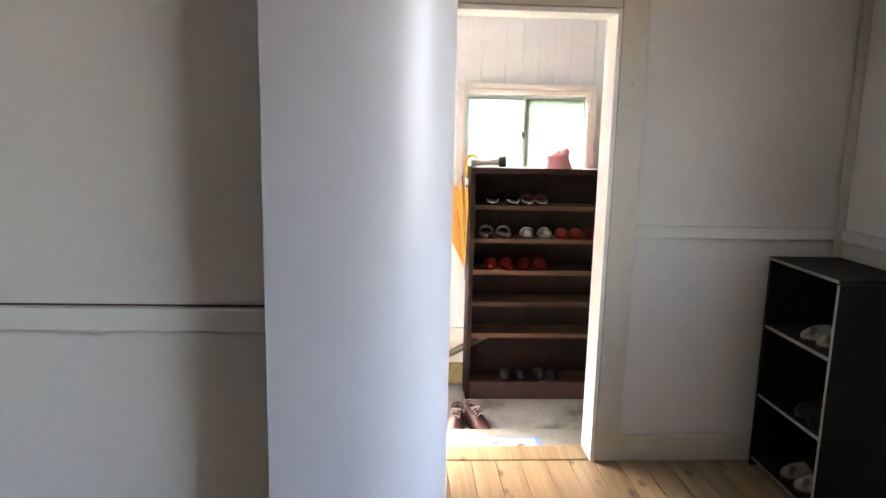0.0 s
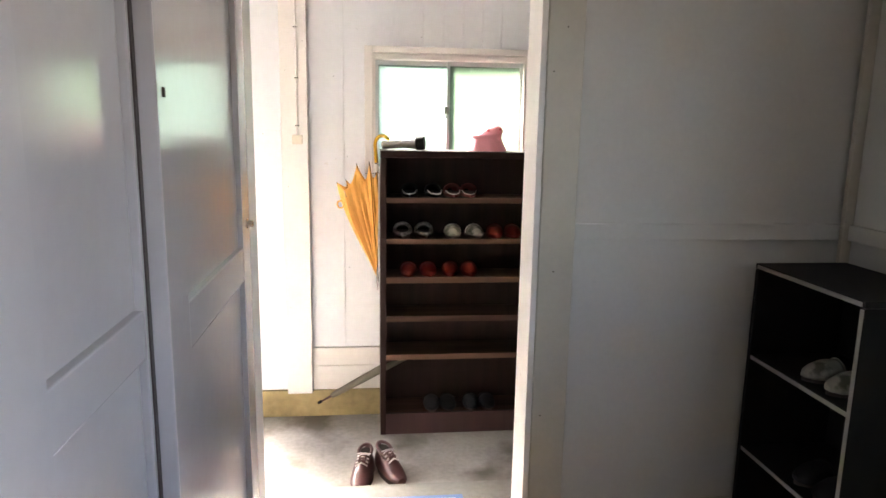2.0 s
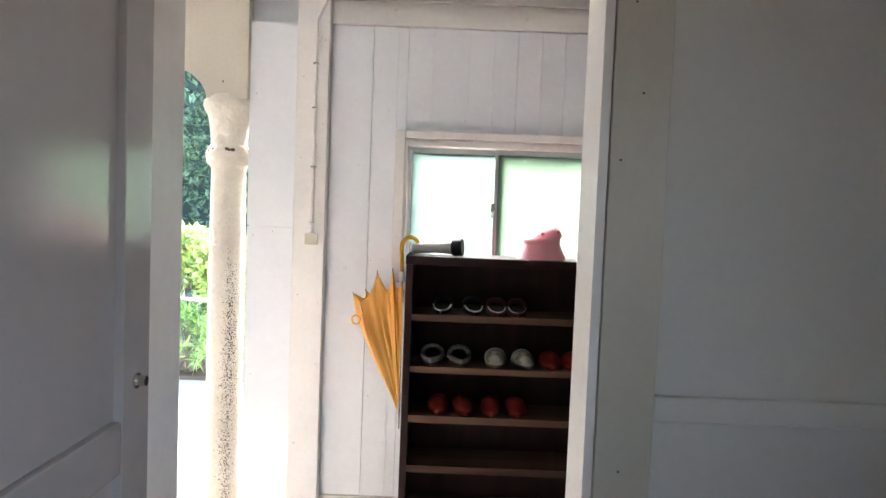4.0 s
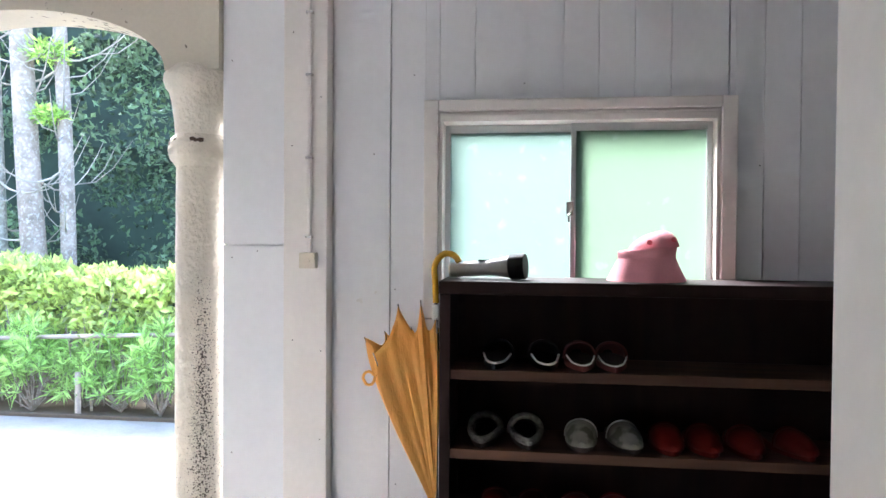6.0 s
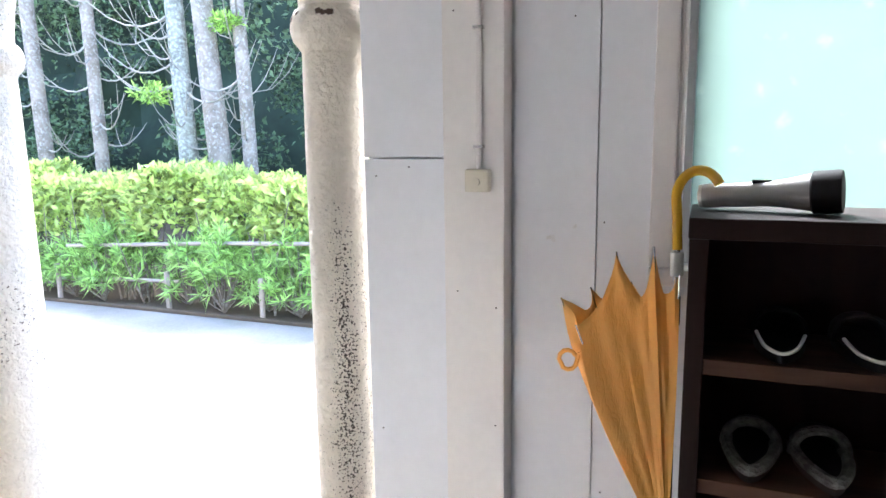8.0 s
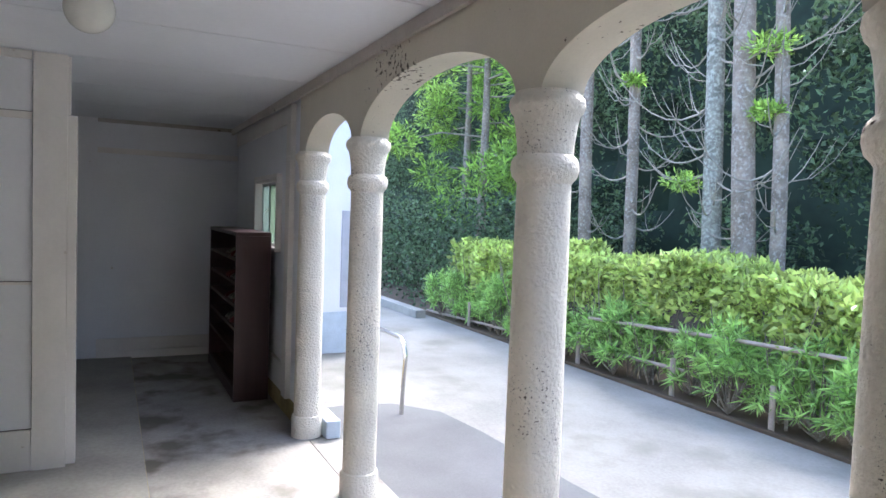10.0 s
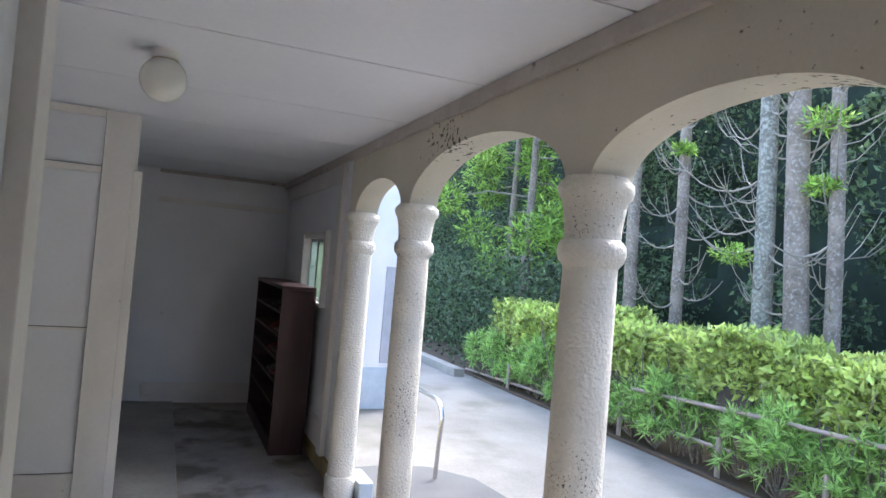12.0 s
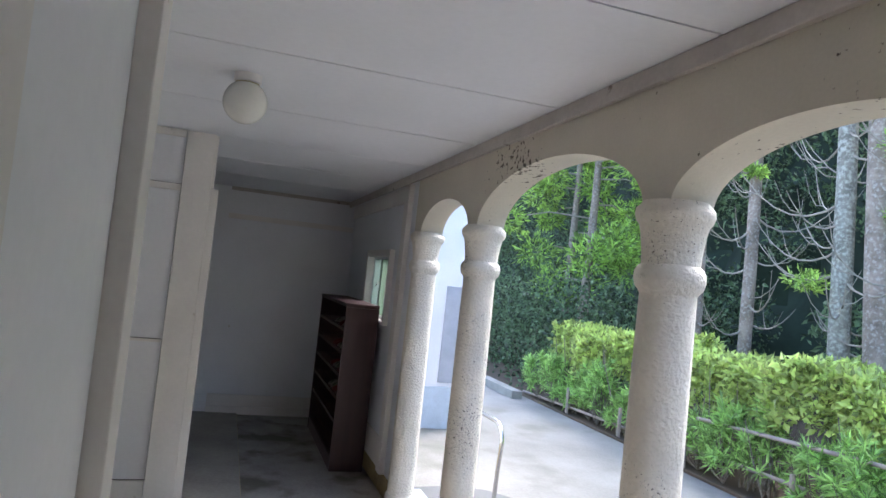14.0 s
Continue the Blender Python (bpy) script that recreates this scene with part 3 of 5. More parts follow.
structure("trim_porch_post", boxes((-0.87, -0.752, 3.858, 3.9, PORCH, CEILING - 0.002), bevel=0.004), TRIM, "cream corner post on the porch wall", "trim")
structure("wall_porch_side", boxes((-0.749, DOOR_L - 0.104, 3.857, 3.862, STEP_TOP, CEILING - 0.002)), WHITE, "white painted board beside the doorway")
# panelled return wall that juts into the porch
X = -4.2
structure("wall_return", boxes((X - 0.13, X, 2.62, 3.878, PORCH, CEILING - 0.001)), WHITE, "white panelled wall jutting into the porch")
bm = boxes((X + 0.001, X + 0.03, 3.71, 3.89, PORCH + 0.02, CEILING - 0.003), (X + 0.001, X + 0.02, 2.7, 3.706, 2.03, 2.072), (X + 0.001, X + 0.012, 2.7, 3.706, 1.042, 1.06), (X + 0.001, X + 0.02, 2.7, 3.706, PORCH + 0.02, 0.16), (X + 0.001, X + 0.034, 2.7, 3.706, CEILING - 0.05, CEILING - 0.003), bevel=0.003)
structure("trim_return", bm, TRIM, "cream posts and rails on the panelled wall", "trim")
structure("trim_return_joint", boxes((X + 0.001, X + 0.006, 3.7063, 3.7097, 0.16, CEILING - 0.05), (X + 0.001, X + 0.006, 2.7, 3.706, 2.0725, 2.0765), (X + 0.001, X + 0.005, 2.7, 3.706, 1.0605, 1.0645), (X + 0.001, X + 0.006, 2.7, 3.706, 0.1605, 0.164)), SOLE, "dark open joints round the wall's panels", "trim")
structure("trim_return_side", boxes((X - 0.12, X - 0.02, 3.88, 3.94, PORCH + 0.02, 2.07), (X - 0.06, X - 0.02, 3.88, 3.905, 2.072, CEILING - 0.003), bevel=0.003), TRIM, "cream door casing round the wall's corner", "trim")


# ---- arcade ----
def arcade():
    """The plaster wall above the columns, cut by three low round-topped arches."""
    y0, y1, top, spring = AXIS - 0.078, AXIS + 0.09, CEILING + 0.4, 1.95
    pts = []
    for a, b in zip(COLUMNS, COLUMNS[1:]):
        l, r = a - 0.075, b + 0.075
        for k in range(41):
            u = math.pi * k / 40
            pts.append(((l + r) / 2 + (l - r) / 2 * math.cos(u), spring + ARCH_RISE[(a, b)] * abs(math.sin(u))))
    pts = [(COLUMNS[0] + 0.095, spring)] + pts + [(COLUMNS[-1] - 0.095, spring)]
    bm = bmesh.new()
    rows = [[bm.verts.new((x, y, z)) for y in (y0, y1) for z in (zz, top)] for x, zz in pts]
    for p, q in zip(rows, rows[1:]):
        bm.faces.new((p[0], q[0], q[1], p[1])); bm.faces.new((p[2], p[3], q[3], q[2]))
        bm.faces.new((p[0], p[2], q[2], q[0])); bm.faces.new((p[1], q[1], q[3], p[3]))
    for p in (rows[0], rows[-1]):
        bm.faces.new((p[0], p[1], p[3], p[2]))
    return structure("wall_arcade", bm, ARCH, "cream plaster arcade wall with three arches", "wall")


ARCH_RISE = {pair: rise for pair, rise in zip(zip(COLUMNS, COLUMNS[1:]), (0.195, 0.28, 0.215))}
arcade()
# radius and height of the turned profile; the column against the wall is slimmer
SHAFT = [(0.112, PORCH), (0.112, 0.03), (0.107, 0.045), (0.097, 0.05), (0.097, 0.3), (0.096, 0.9), (0.094, 1.4), (0.092, 1.664), (0.098, 1.674), (0.11, 1.688), (0.116, 1.712), (0.114, 1.737), (0.106, 1.752), (0.095, 1.762), (0.097, 1.8), (0.105, 1.862),
         (0.112, 1.892), (0.122, 1.903), (0.129, 1.926), (0.126, 1.946), (0.114, 1.958), (0.106, 1.97)]
SLIM = {COLUMNS[0]: 0.021}


def column(x):
    t = thing("column", (x, AXIS, PORCH), "cream stippled plaster column with dark mould specks", "column", "columns of the arcade")
    skin = {COLUMNS[0]: MOULD[0], COLUMNS[2]: MOULD[1]}.get(x, PLASTER)
    shape = [(r - SLIM.get(x, 0.0), z) for r, z in SHAFT]
    part("base", lathe([p for p in shape if p[1] <= 0.05], x, AXIS), PLASTER, t, smooth=True)
    part("shaft", lathe([p for p in shape if 0.049 <= p[1] <= 1.669], x, AXIS), skin, t, smooth=True)
    part("ring", lathe([p for p in shape if 1.65 <= p[1] <= 1.765], x, AXIS), RINGMOULD if skin is MOULD[0] else PLASTER, t, "bulging plaster ring", True)
    part("capital", lathe([p for p in shape if p[1] >= 1.761], x, AXIS), PLASTER, t, smooth=True)
    return t


for x in COLUMNS:
    column(x)
structure("trim_cornice", boxes((END + 0.03, RIGHT, FAR - 0.075, FAR - 0.05, CEILING - 0.068, CEILING - 0.002), bevel=0.004), CORNICE, "cream strip between ceiling and arcade", "trim")

# ---- far wall: window, boards, post ----
WX0, WX1, WZ0, WZ1 = 0.514, 1.322, 1.22, 1.838


def far_wall(name, x0, x1, wx0, wx1):
    bm = boxes((x0, wx0, FAR + 0.014, FAR + 0.12, 0.04, 2.6), (wx1, x1, FAR + 0.014, FAR + 0.12, 0.04, 2.6), (wx0, wx1, FAR + 0.014, FAR + 0.12, 0.04, WZ0), (wx0, wx1, FAR + 0.014, FAR + 0.12, WZ1, 2.6))
    w = structure(name, bm, WHITE, "white boarded porch wall with a small window")
    structure(name.replace("wall", "trim_footing"), boxes((x0, x1, FAR + 0.0, FAR + 0.125, -0.35, 0.037)), FOOTING, "brown stained concrete footing under the wall", "trim")
    return w


wall_far = far_wall("wall_far", -0.13, RIGHT, WX0 + 0.02, WX1 - 0.02)
wall_far_end = far_wall("wall_far_end", END, -4.37, -6.15, -5.26)


def window(name, x0, x1, label):
    z0, z1 = WZ0, WZ1
    w = thing(name, ((x0 + x1) / 2, FAR, z0), label, "window")
    w["kind"] = "structure"
    f0 = FAR - 0.04
    bm = boxes((x0 - 0.03, x0 + 0.012, f0 + 0.006, FAR + 0.05, z0, z1 + 0.012), (x1 - 0.012, x1 + 0.03, f0 + 0.006, FAR + 0.05, z0, z1 + 0.012), (x0 + 0.012, x1 - 0.012, f0 + 0.006, FAR + 0.05, z1 - 0.02, z1 + 0.012), bevel=0.004)
    box(bm, x0 + 0.0122, x0 + 0.018, f0 + 0.018, FAR + 0.05, z0, z1 - 0.021, bevel=0.003)
    box(bm, x1 - 0.018, x1 - 0.0122, f0 + 0.018, FAR + 0.05, z0, z1 - 0.021, bevel=0.003)
    box(bm, x0 + 0.0182, x1 - 0.0182, f0 + 0.018, FAR + 0.05, z1 - 0.03, z1 - 0.021, bevel=0.003)
    part("casing", bm, TRIM, w, "pink-tinged cream casing")
    part("window_sill", boxes((x0 - 0.03, x1 + 0.03, f0 + 0.002, FAR + 0.05, z0 - 0.035, z0 - 0.001), bevel=0.004), TRIM, w)
    a0, a1, b1 = x0 + 0.0185, x1 - 0.0185, z1 - 0.0305
    bm = boxes((a0, a0 + 0.006, f0 + 0.012, FAR + 0.06, z0, b1), (a1 - 0.006, a1, f0 + 0.012, FAR + 0.06, z0, b1), (a0 + 0.006, a1 - 0.006, f0 + 0.012, FAR + 0.06, b1 - 0.02, b1), bevel=0.002)
    part("window_frame", bm, TRIM, w)
    mid = (a0 + a1) / 2
    for l, r, y, glass in ((a0 + 0.0065, mid + 0.013, FAR + 0.035, FROST[0]), (mid - 0.013, a1 - 0.0065, FAR + 0.012, FROST[1])):
        s = part("sash", boxes((l, l + 0.015, y, y + 0.02, z0, b1 - 0.021), (r - 0.015, r, y, y + 0.02, z0, b1 - 0.021), (l + 0.015, r - 0.015, y, y + 0.02, b1 - 0.043, b1 - 0.021), (l + 0.015, r - 0.015, y, y + 0.02, z0, z0 + 0.03), bevel=0.002), ALU, w, "aluminium sliding sash")
        g = part("pane", boxes((l + 0.013, r - 0.013, y + 0.008, y + 0.012, z0 + 0.028, b1 - 0.041)), glass, w, "figured frosted glass")
        g.visible_shadow = False
    part("latch", boxes((mid - 0.026, mid - 0.006, FAR - 0.004, FAR + 0.011, z0 + 0.3, z0 + 0.34), bevel=0.002), STEEL, w)
    part("catch", tube([(mid - 0.014, FAR - 0.004, z0 + 0.31), (mid - 0.02, FAR - 0.016, z0 + 0.3), (mid - 0.02, FAR - 0.018, z0 + 0.28)], 0.004, 8), STEEL, w)
    return w


window("window_1", WX0, WX1, "small sliding window of frosted figured glass")
window("window_2", -6.17, -5.24, "small sliding window beside the shoe cabinet")
# boards of the far wall
GROOVES = [0.209, 0.379, 0.525, 0.629, 0.777, 0.881, 0.98, 1.08, 1.179, 1.334, 1.43, 1.526, 1.62, 1.74, 1.84, 1.98, 2.12, 2.26, 2.4, RIGHT]
for a, b in zip(GROOVES, GROOVES[1:]):
    g = 0.003 if a in (0.379, 0.777, 1.334) else 0.0012
    w0, w1 = WX0 - 0.031, WX1 + 0.031
    pieces = []
    if b <= w0 or a >= w1:
        pieces.append((a + g, b - 0.0008, 0.283, 2.276))
    else:
        if a < w0 - 0.006:
            pieces.append((a + g, w0, 0.283, 2.276))
        if b > w1 + 0.006:
            pieces.append((w1, b - 0.0008, 0.283, 2.276))
        l, r = max(a + g, w0 + 0.0005), min(b - 0.0008, w1 - 0.0005)
        pieces += [(l, r, 0.283, WZ0 - 0.04), (l, r, WZ1 + 0.014, 2.276)]
    for l, r, z0, z1 in pieces:
        part("board", boxes((l, r, FAR + 0.001, FAR + 0.013, z0, z1)), WHITE, wall_far)
for z0, z1 in ((0.283, 1.427), (1.431, 2.276)):
    part("panel", boxes((-0.128, 0.068, FAR - 0.02, FAR + 0.013, z0 - 0.22 if z0 < 1 else z0, z1)), WHITE, wall_far)
structure("trim_top_board", boxes((0.204, RIGHT, FAR - 0.012, FAR + 0.013, 2.279, CEILING - 0.002), bevel=0.003), TRIM, "cream board along the top of the wall", "trim")
structure("trim_post", boxes((0.071, 0.202, FAR - 0.05, FAR + 0.013, 0.04, CEILING - 0.002), bevel=0.004), TRIM, "cream post on the boarded wall", "trim")
structure("baseboard_far", boxes((0.203, RIGHT, FAR - 0.008, FAR + 0.013, 0.18, 0.28), (0.203, RIGHT, FAR - 0.002, FAR + 0.013, 0.042, 0.177), bevel=0.003), TRIM, "two-board cream skirting with a dark seam", "baseboard")
bm = boxes((-4.9, -4.77, FAR - 0.03, FAR + 0.013, 0.04, CEILING - 0.05), (END, -4.905, FAR - 0.005, FAR + 0.013, 0.042, 0.28), (END, -4.905, FAR - 0.01, FAR + 0.013, 2.24, CEILING - 0.05), bevel=0.003)
structure("trim_far_end", bm, TRIM, "cream post and rails beside the arcade", "trim")
# conduit and switch on the post
t = thing("light_switch", (0.152, FAR - 0.055, 1.37), "small ivory surface switch on the post", "switch")
part("box", boxes((0.127, 0.177, FAR - 0.078, FAR - 0.052, 1.362, 1.408), bevel=0.004), PLASTIC, t)
part("rocker", lathe([(0.008, 0), (0.008, 0.006)], 0, 0, 14), PLASTIC, t).matrix_basis = pose(0.152, FAR - 0.078, 1.383, 90)
part("conduit", tube([(0.152, FAR - 0.058, 1.408), (0.152, FAR - 0.058, 1.9), (0.152, FAR - 0.058, 2.28), (0.175, FAR - 0.06, 2.33), (0.19, FAR - 0.06, 2.36)], 0.006, 10), TRIM, t, smooth=True)
for z in (1.45, 1.68, 1.92, 2.1):
    part("clip", boxes((0.142, 0.162, FAR - 0.066, FAR - 0.051, z, z + 0.006)), STEEL, t)


# nail heads and small holes in the painted wood
def nail(owner, x, y, z, r=0.0018):
    return part("nail", tube([(x, y + 0.001, z), (x, y - 0.0012, z)], r, 8), SOLE, owner)


post_ob, casing_ob = bpy.data.objects["trim_post"], bpy.data.objects["trim_door_casing"]
for x, z in ((0.098, 0.52), (0.183, 0.86), (0.1, 1.15), (0.185, 1.12), (0.097, 1.72), (0.184, 1.86), (0.1, 2.05), (0.186, 2.2)):
    nail(post_ob, x, FAR - 0.05, z)
for x, z in ((1.02, 0.6), (1.04, 1.05), (1.015, 1.62), (1.05, 1.74), (1.03, 1.9)):
    nail(casing_ob, x, 3.792, z, 0.0022)
for x, z in ((0.07, 0.5), (-0.1, 0.8), (0.068, 0.98), (-0.1, 1.39), (0.068, 1.46), (-0.02, 1.41), (0.07, 1.9), (-0.1, 1.98)):
    nail(wall_far, x, FAR - 0.02, z)
for x, z in ((0.395, 1.3), (0.4, 0.72), (0.77, 1.9), (0.45, 1.93), (1.42, 1.66), (0.33, 1.7)):
    nail(wall_far, x, FAR + 0.001, z)

# ---- shoe cabinets ----
SHELVES = [(1.092, 1.118), (0.889, 0.914), (0.691, 0.72), (0.492, 0.521), (0.291, 0.32)]


def shoe_cabinet(x0, x1, y0, y1, label, side):
    top = 1.344
    t = thing("shoe_cabinet", ((x0 + x1) / 2, y0, PORCH), label, "cabinet", "shoe cabinets")
    for a in (x0, x1 - 0.028):
        part("side_panel", boxes((a, a + 0.028, y0, y1, PORCH, top - 0.034), bevel=0.002), side, t)
    part("top", boxes((x0 - 0.002, x1 + 0.002, y0 - 0.004, y1, top - 0.033, top), bevel=0.003), side, t)
    part("back", boxes((x0 + 0.0281, x1 - 0.0281, y1 - 0.006, y1 - 0.001, PORCH + 0.01, top - 0.0331)), CABINET, t)
    for a, b in SHELVES:
        part("shelf", boxes((x0 + 0.0281, x1 - 0.0281, y0 + 0.006, y1 - 0.007, a, b), bevel=0.002), SHELFWOOD, t, "worn shelf edge")
    part("plinth", boxes((x0 + 0.0281, x1 - 0.0281, y0 + 0.004, y0 + 0.022, PORCH, 0.002)), RED_BROWN, t)
    part("bottom", boxes((x0 + 0.0281, x1 - 0.0281, y0 + 0.023, y1 - 0.007, -0.02, 0.0)), SHELFWOOD, t)
    return t


CX, CY0, CY1 = 0.56, 5.152, 5.372
shoe_cabinet(CX, CX + 1.8, CY0, CY1, "dark brown shoe cabinet under the window", CABINET)
shoe_cabinet(-6.95, -5.335, 5.077, 5.37, "reddish brown shoe cabinet with slippers", RED_BROWN)


# ---- slippers and shoes ----
def outline(length, width, n=28):
    pts = []
    for k in range(n):
        a = 2 * math.pi * k / n
        u = math.cos(a)
        w = width / 2 * (0.86 + 0.14 * u - 0.1 * math.cos(2 * a))
        pts.append((w * math.sin(a), length / 2 * u))
    return pts


def slipper(kind):
    """One slipper with its toe towards +y, sole on z 0."""
    length, width = 0.205, 0.082
    # the plain kind is painted black: the low shelves' shade is in its colour
    upper_m, rim_m, in_m = {"black": (BLACK, RUBBER_WHITE, BLACK), "rose": (PINKRED, RUBBER_WHITE, SOLE), "fur": (BLACK, FUR, BLACK), "camo": (CAMO, RUBBER_WHITE, CAMO), "red": (RED, RED, SOLE), "beige": (CAMO, CAMO, SOLE), "plain": (BLACK, BLACK, BLACK)}[kind]
    words = {"black": "black slipper with a white rim", "rose": "rose vinyl slipper with a pale rim", "fur": "black slipper lined with grey fleece", "camo": "mottled cream cloth slipper", "red": "shiny red vinyl slipper", "beige": "beige cloth slipper", "plain": "plain slipper painted black for the shade"}[kind]
    t = thing("slipper", (0, 0, 0), words + " on a cabinet shelf", "slipper", "slippers on the shelves")
    ol = outline(length, width)
    heel = 0.015 if kind in ("black", "rose") else 0.016
    part("sole", prism(ol, 0.0, heel, bevel=0.003), upper_m if kind in ("black", "red", "rose") else SOLE, t, smooth=True)
    part("insole", prism([(x * 0.9, y * 0.93) for x, y in ol], heel + 0.0005, heel + 0.003), in_m, t)
    bm = bmesh.new()
    rows = []
    for i in range(9):
        u = i / 8
        y = length * (0.5 - 0.46 * u)
        c = math.sqrt(max(0.0, 1 - ((y - 0.0) / (length / 2)) ** 2))
        half = width / 2 * min(1.0, 0.25 + 0.8 * c ** 0.9) * 1.02
        h = 0.017 + 0.042 * math.sin(min(1.0, u * 1.15 + 0.14) * math.pi / 2)
        rows.append([bm.verts.new((half * math.cos(math.pi * k / 12), y, 0.012 + (h - 0.012) * math.sin(math.pi * k / 12) ** 0.75)) for k in range(13)])
    for a, b in zip(rows, rows[1:]):
        for k in range(12):
            bm.faces.new((a[k], a[k + 1], b[k + 1], b[k]))
    bm.faces.new(rows[0])
    up = part("upper", bm, upper_m, t, smooth=True)
    md = up.modifiers.new("thick", "SOLIDIFY"); md.thickness = 0.004
    y = length * 0.04
    arch = [(width / 2 * 1.02 * math.cos(math.pi * k / 14), y, 0.014 + 0.046 * math.sin(math.pi * k / 14) ** 0.75) for k in range(15)]
    part("rim", tube(arch, 0.009 if kind == "fur" else 0.0025, 8), upper_m if kind in ("black", "rose") else rim_m, t, smooth=True)
    if kind in ("fur",):
        back = [(x * 0.98, yy, 0.022) for x, yy in ol if yy < y + 0.02]
        back.sort(key=lambda p: math.atan2(p[0], p[1]) % (2 * math.pi))
        part("lining", tube(back, 0.01, 8), FUR, t, "grey fleece lining", True)
    if kind in ("black", "rose"):
        front = [(x * 1.0, yy * 1.005, 0.0165 + 0.3 * max(0.0, yy + 0.07)) for x, yy in outline(length, width, 44) if yy < -0.015]
        front.sort(key=lambda p: p[0])
        part("piping", tube(front, 0.0032 if kind == "black" else 0.0024, 6), RUBBER_WHITE, t, "white piping", True)
    return t


MODELS = {}


def put_slipper(kind, x, y, z, turn):
    m = pose(x, y, z, 0, 0, turn)
    if kind not in MODELS:
        MODELS[kind] = slipper(kind)
        MODELS[kind].matrix_basis = m
        return
    copy_thing(MODELS[kind], m)


YS = CY0 + 0.118
for kind, x, shelf, turn in (
        ("black", 0.706, 0, -3), ("black", 0.828, 0, 4), ("rose", 0.922, 0, 0), ("rose", 1.005, 0, -2),
        ("fur", 0.673, 1, -4), ("fur", 0.781, 1, 4), ("camo", 0.927, 1, 177), ("camo", 1.032, 1, 190), ("red", 1.143, 1, 180), ("red", 1.232, 1, 184), ("red", 1.336, 1, 182), ("red", 1.445, 1, 196),
        ("red", 0.704, 2, 178), ("red", 0.802, 2, 184), ("red", 0.917, 2, 178), ("red", 1.013, 2, 182),
        ("plain", 0.83, 5, 178), ("plain", 0.915, 5, 183), ("plain", 1.04, 5, 179), ("plain", 1.125, 5, 182)):
    put_slipper(kind, x, YS, (SHELVES[shelf][1] if shelf < 5 else 0.0) + 0.001, turn)
for shelf in range(4):
    for k in range(5):
        kind = ("beige", "camo", "red", "rose")[(shelf * 3 + k) % 4]
        if (shelf, k) not in ((3, 0), (3, 1), (0, 3)):
            put_slipper(kind, -5.44 - 0.1 * k - 0.06 * (k // 2), 5.195, SHELVES[shelf][1] + 0.001, 180 + (7 * k + 5 * shelf) % 9 - 4)


def shoe(x, y, turn, flip):
    """A laced leather walking shoe, toe towards -y before turning."""
    t = thing("shoe", (0, 0, 0), "brown leather lace-up shoe on the porch floor", "shoe", "pair of shoes on the porch floor")
    ol = [(p * 1.02 * flip, -q) for p, q in outline(0.27, 0.098, 36)]
    part("sole", prism(ol if flip > 0 else ol[::-1], 0.0, 0.026, bevel=0.004), SOLE, t, smooth=True)
    bm = bmesh.new()
    rows = []
    for i in range(15):
        u = i / 14
        yy = -0.131 + 0.262 * u
        c = math.sqrt(max(0.0, 1 - (yy / 0.1345) ** 2))
        half = 0.049 * min(1, 0.2 + 0.85 * c)
        h = 0.045 + 0.055 * min(1, max(0, (u - 0.12) / 0.5)) ** 1.1
        lo = max(0.0, (u - 0.52) * 2) if u > 0.52 else 0
        row = []
        for k in range(13):
            a = math.pi * k / 12
            z = 0.024 + (h - 0.024) * math.sin(a) ** 0.7
            row.append(bm.verts.new((half * math.cos(a) * (1 - 0.25 * math.sin(a)), yy, z - (0.045 * math.sin(a) ** 6 if 0.55 < u < 0.95 else 0))))
        rows.append(row)
    for a, b in zip(rows, rows[1:]):
        for k in range(12):
            bm.faces.new((a[k], a[k + 1], b[k + 1], b[k]))
    bm.faces.new(rows[0]); bm.faces.new(rows[-1][::-1])
    up = part("upper", bm, LEATHER, t, smooth=True)
    collar = [(0.03 * math.cos(a), 0.07 + 0.052 * math.sin(a), 0.098 + 0.008 * math.sin(a)) for a in (2 * math.pi * k / 20 for k in range(21))]
    part("collar", tube(collar, 0.008, 8), LEATHER, t, "padded collar", True)
    part("lining", prism([(0.9 * p[0], 0.07 + 0.9 * (p[1] - 0.07)) for p in collar[:-1]], 0.088, 0.094), SOLE, t)
    part("tongue", boxes((-0.017, 0.017, -0.03, 0.03, 0.088, 0.104), bevel=0.004), LEATHER, t)
    for k in range(4):
        part("lace", tube([(-0.026, -0.045 + 0.022 * k, 0.082 + 0.005 * k), (0, -0.04 + 0.022 * k, 0.099 + 0.003 * k), (0.026, -0.035 + 0.022 * k, 0.082 + 0.005 * k)], 0.0035, 6), LACE, t)
    part("bow", tube([(-0.03, 0.03, 0.104), (-0.012, 0.02, 0.114), (0, 0.03, 0.108), (0.012, 0.02, 0.114), (0.03, 0.035, 0.102)], 0.003, 6), LACE, t)
    t.matrix_basis = pose(x, y, PORCH, 0, 0, turn)
    return t


shoe(0.472, 4.725, -9, 1)
shoe(0.597, 4.752, 21, -1)

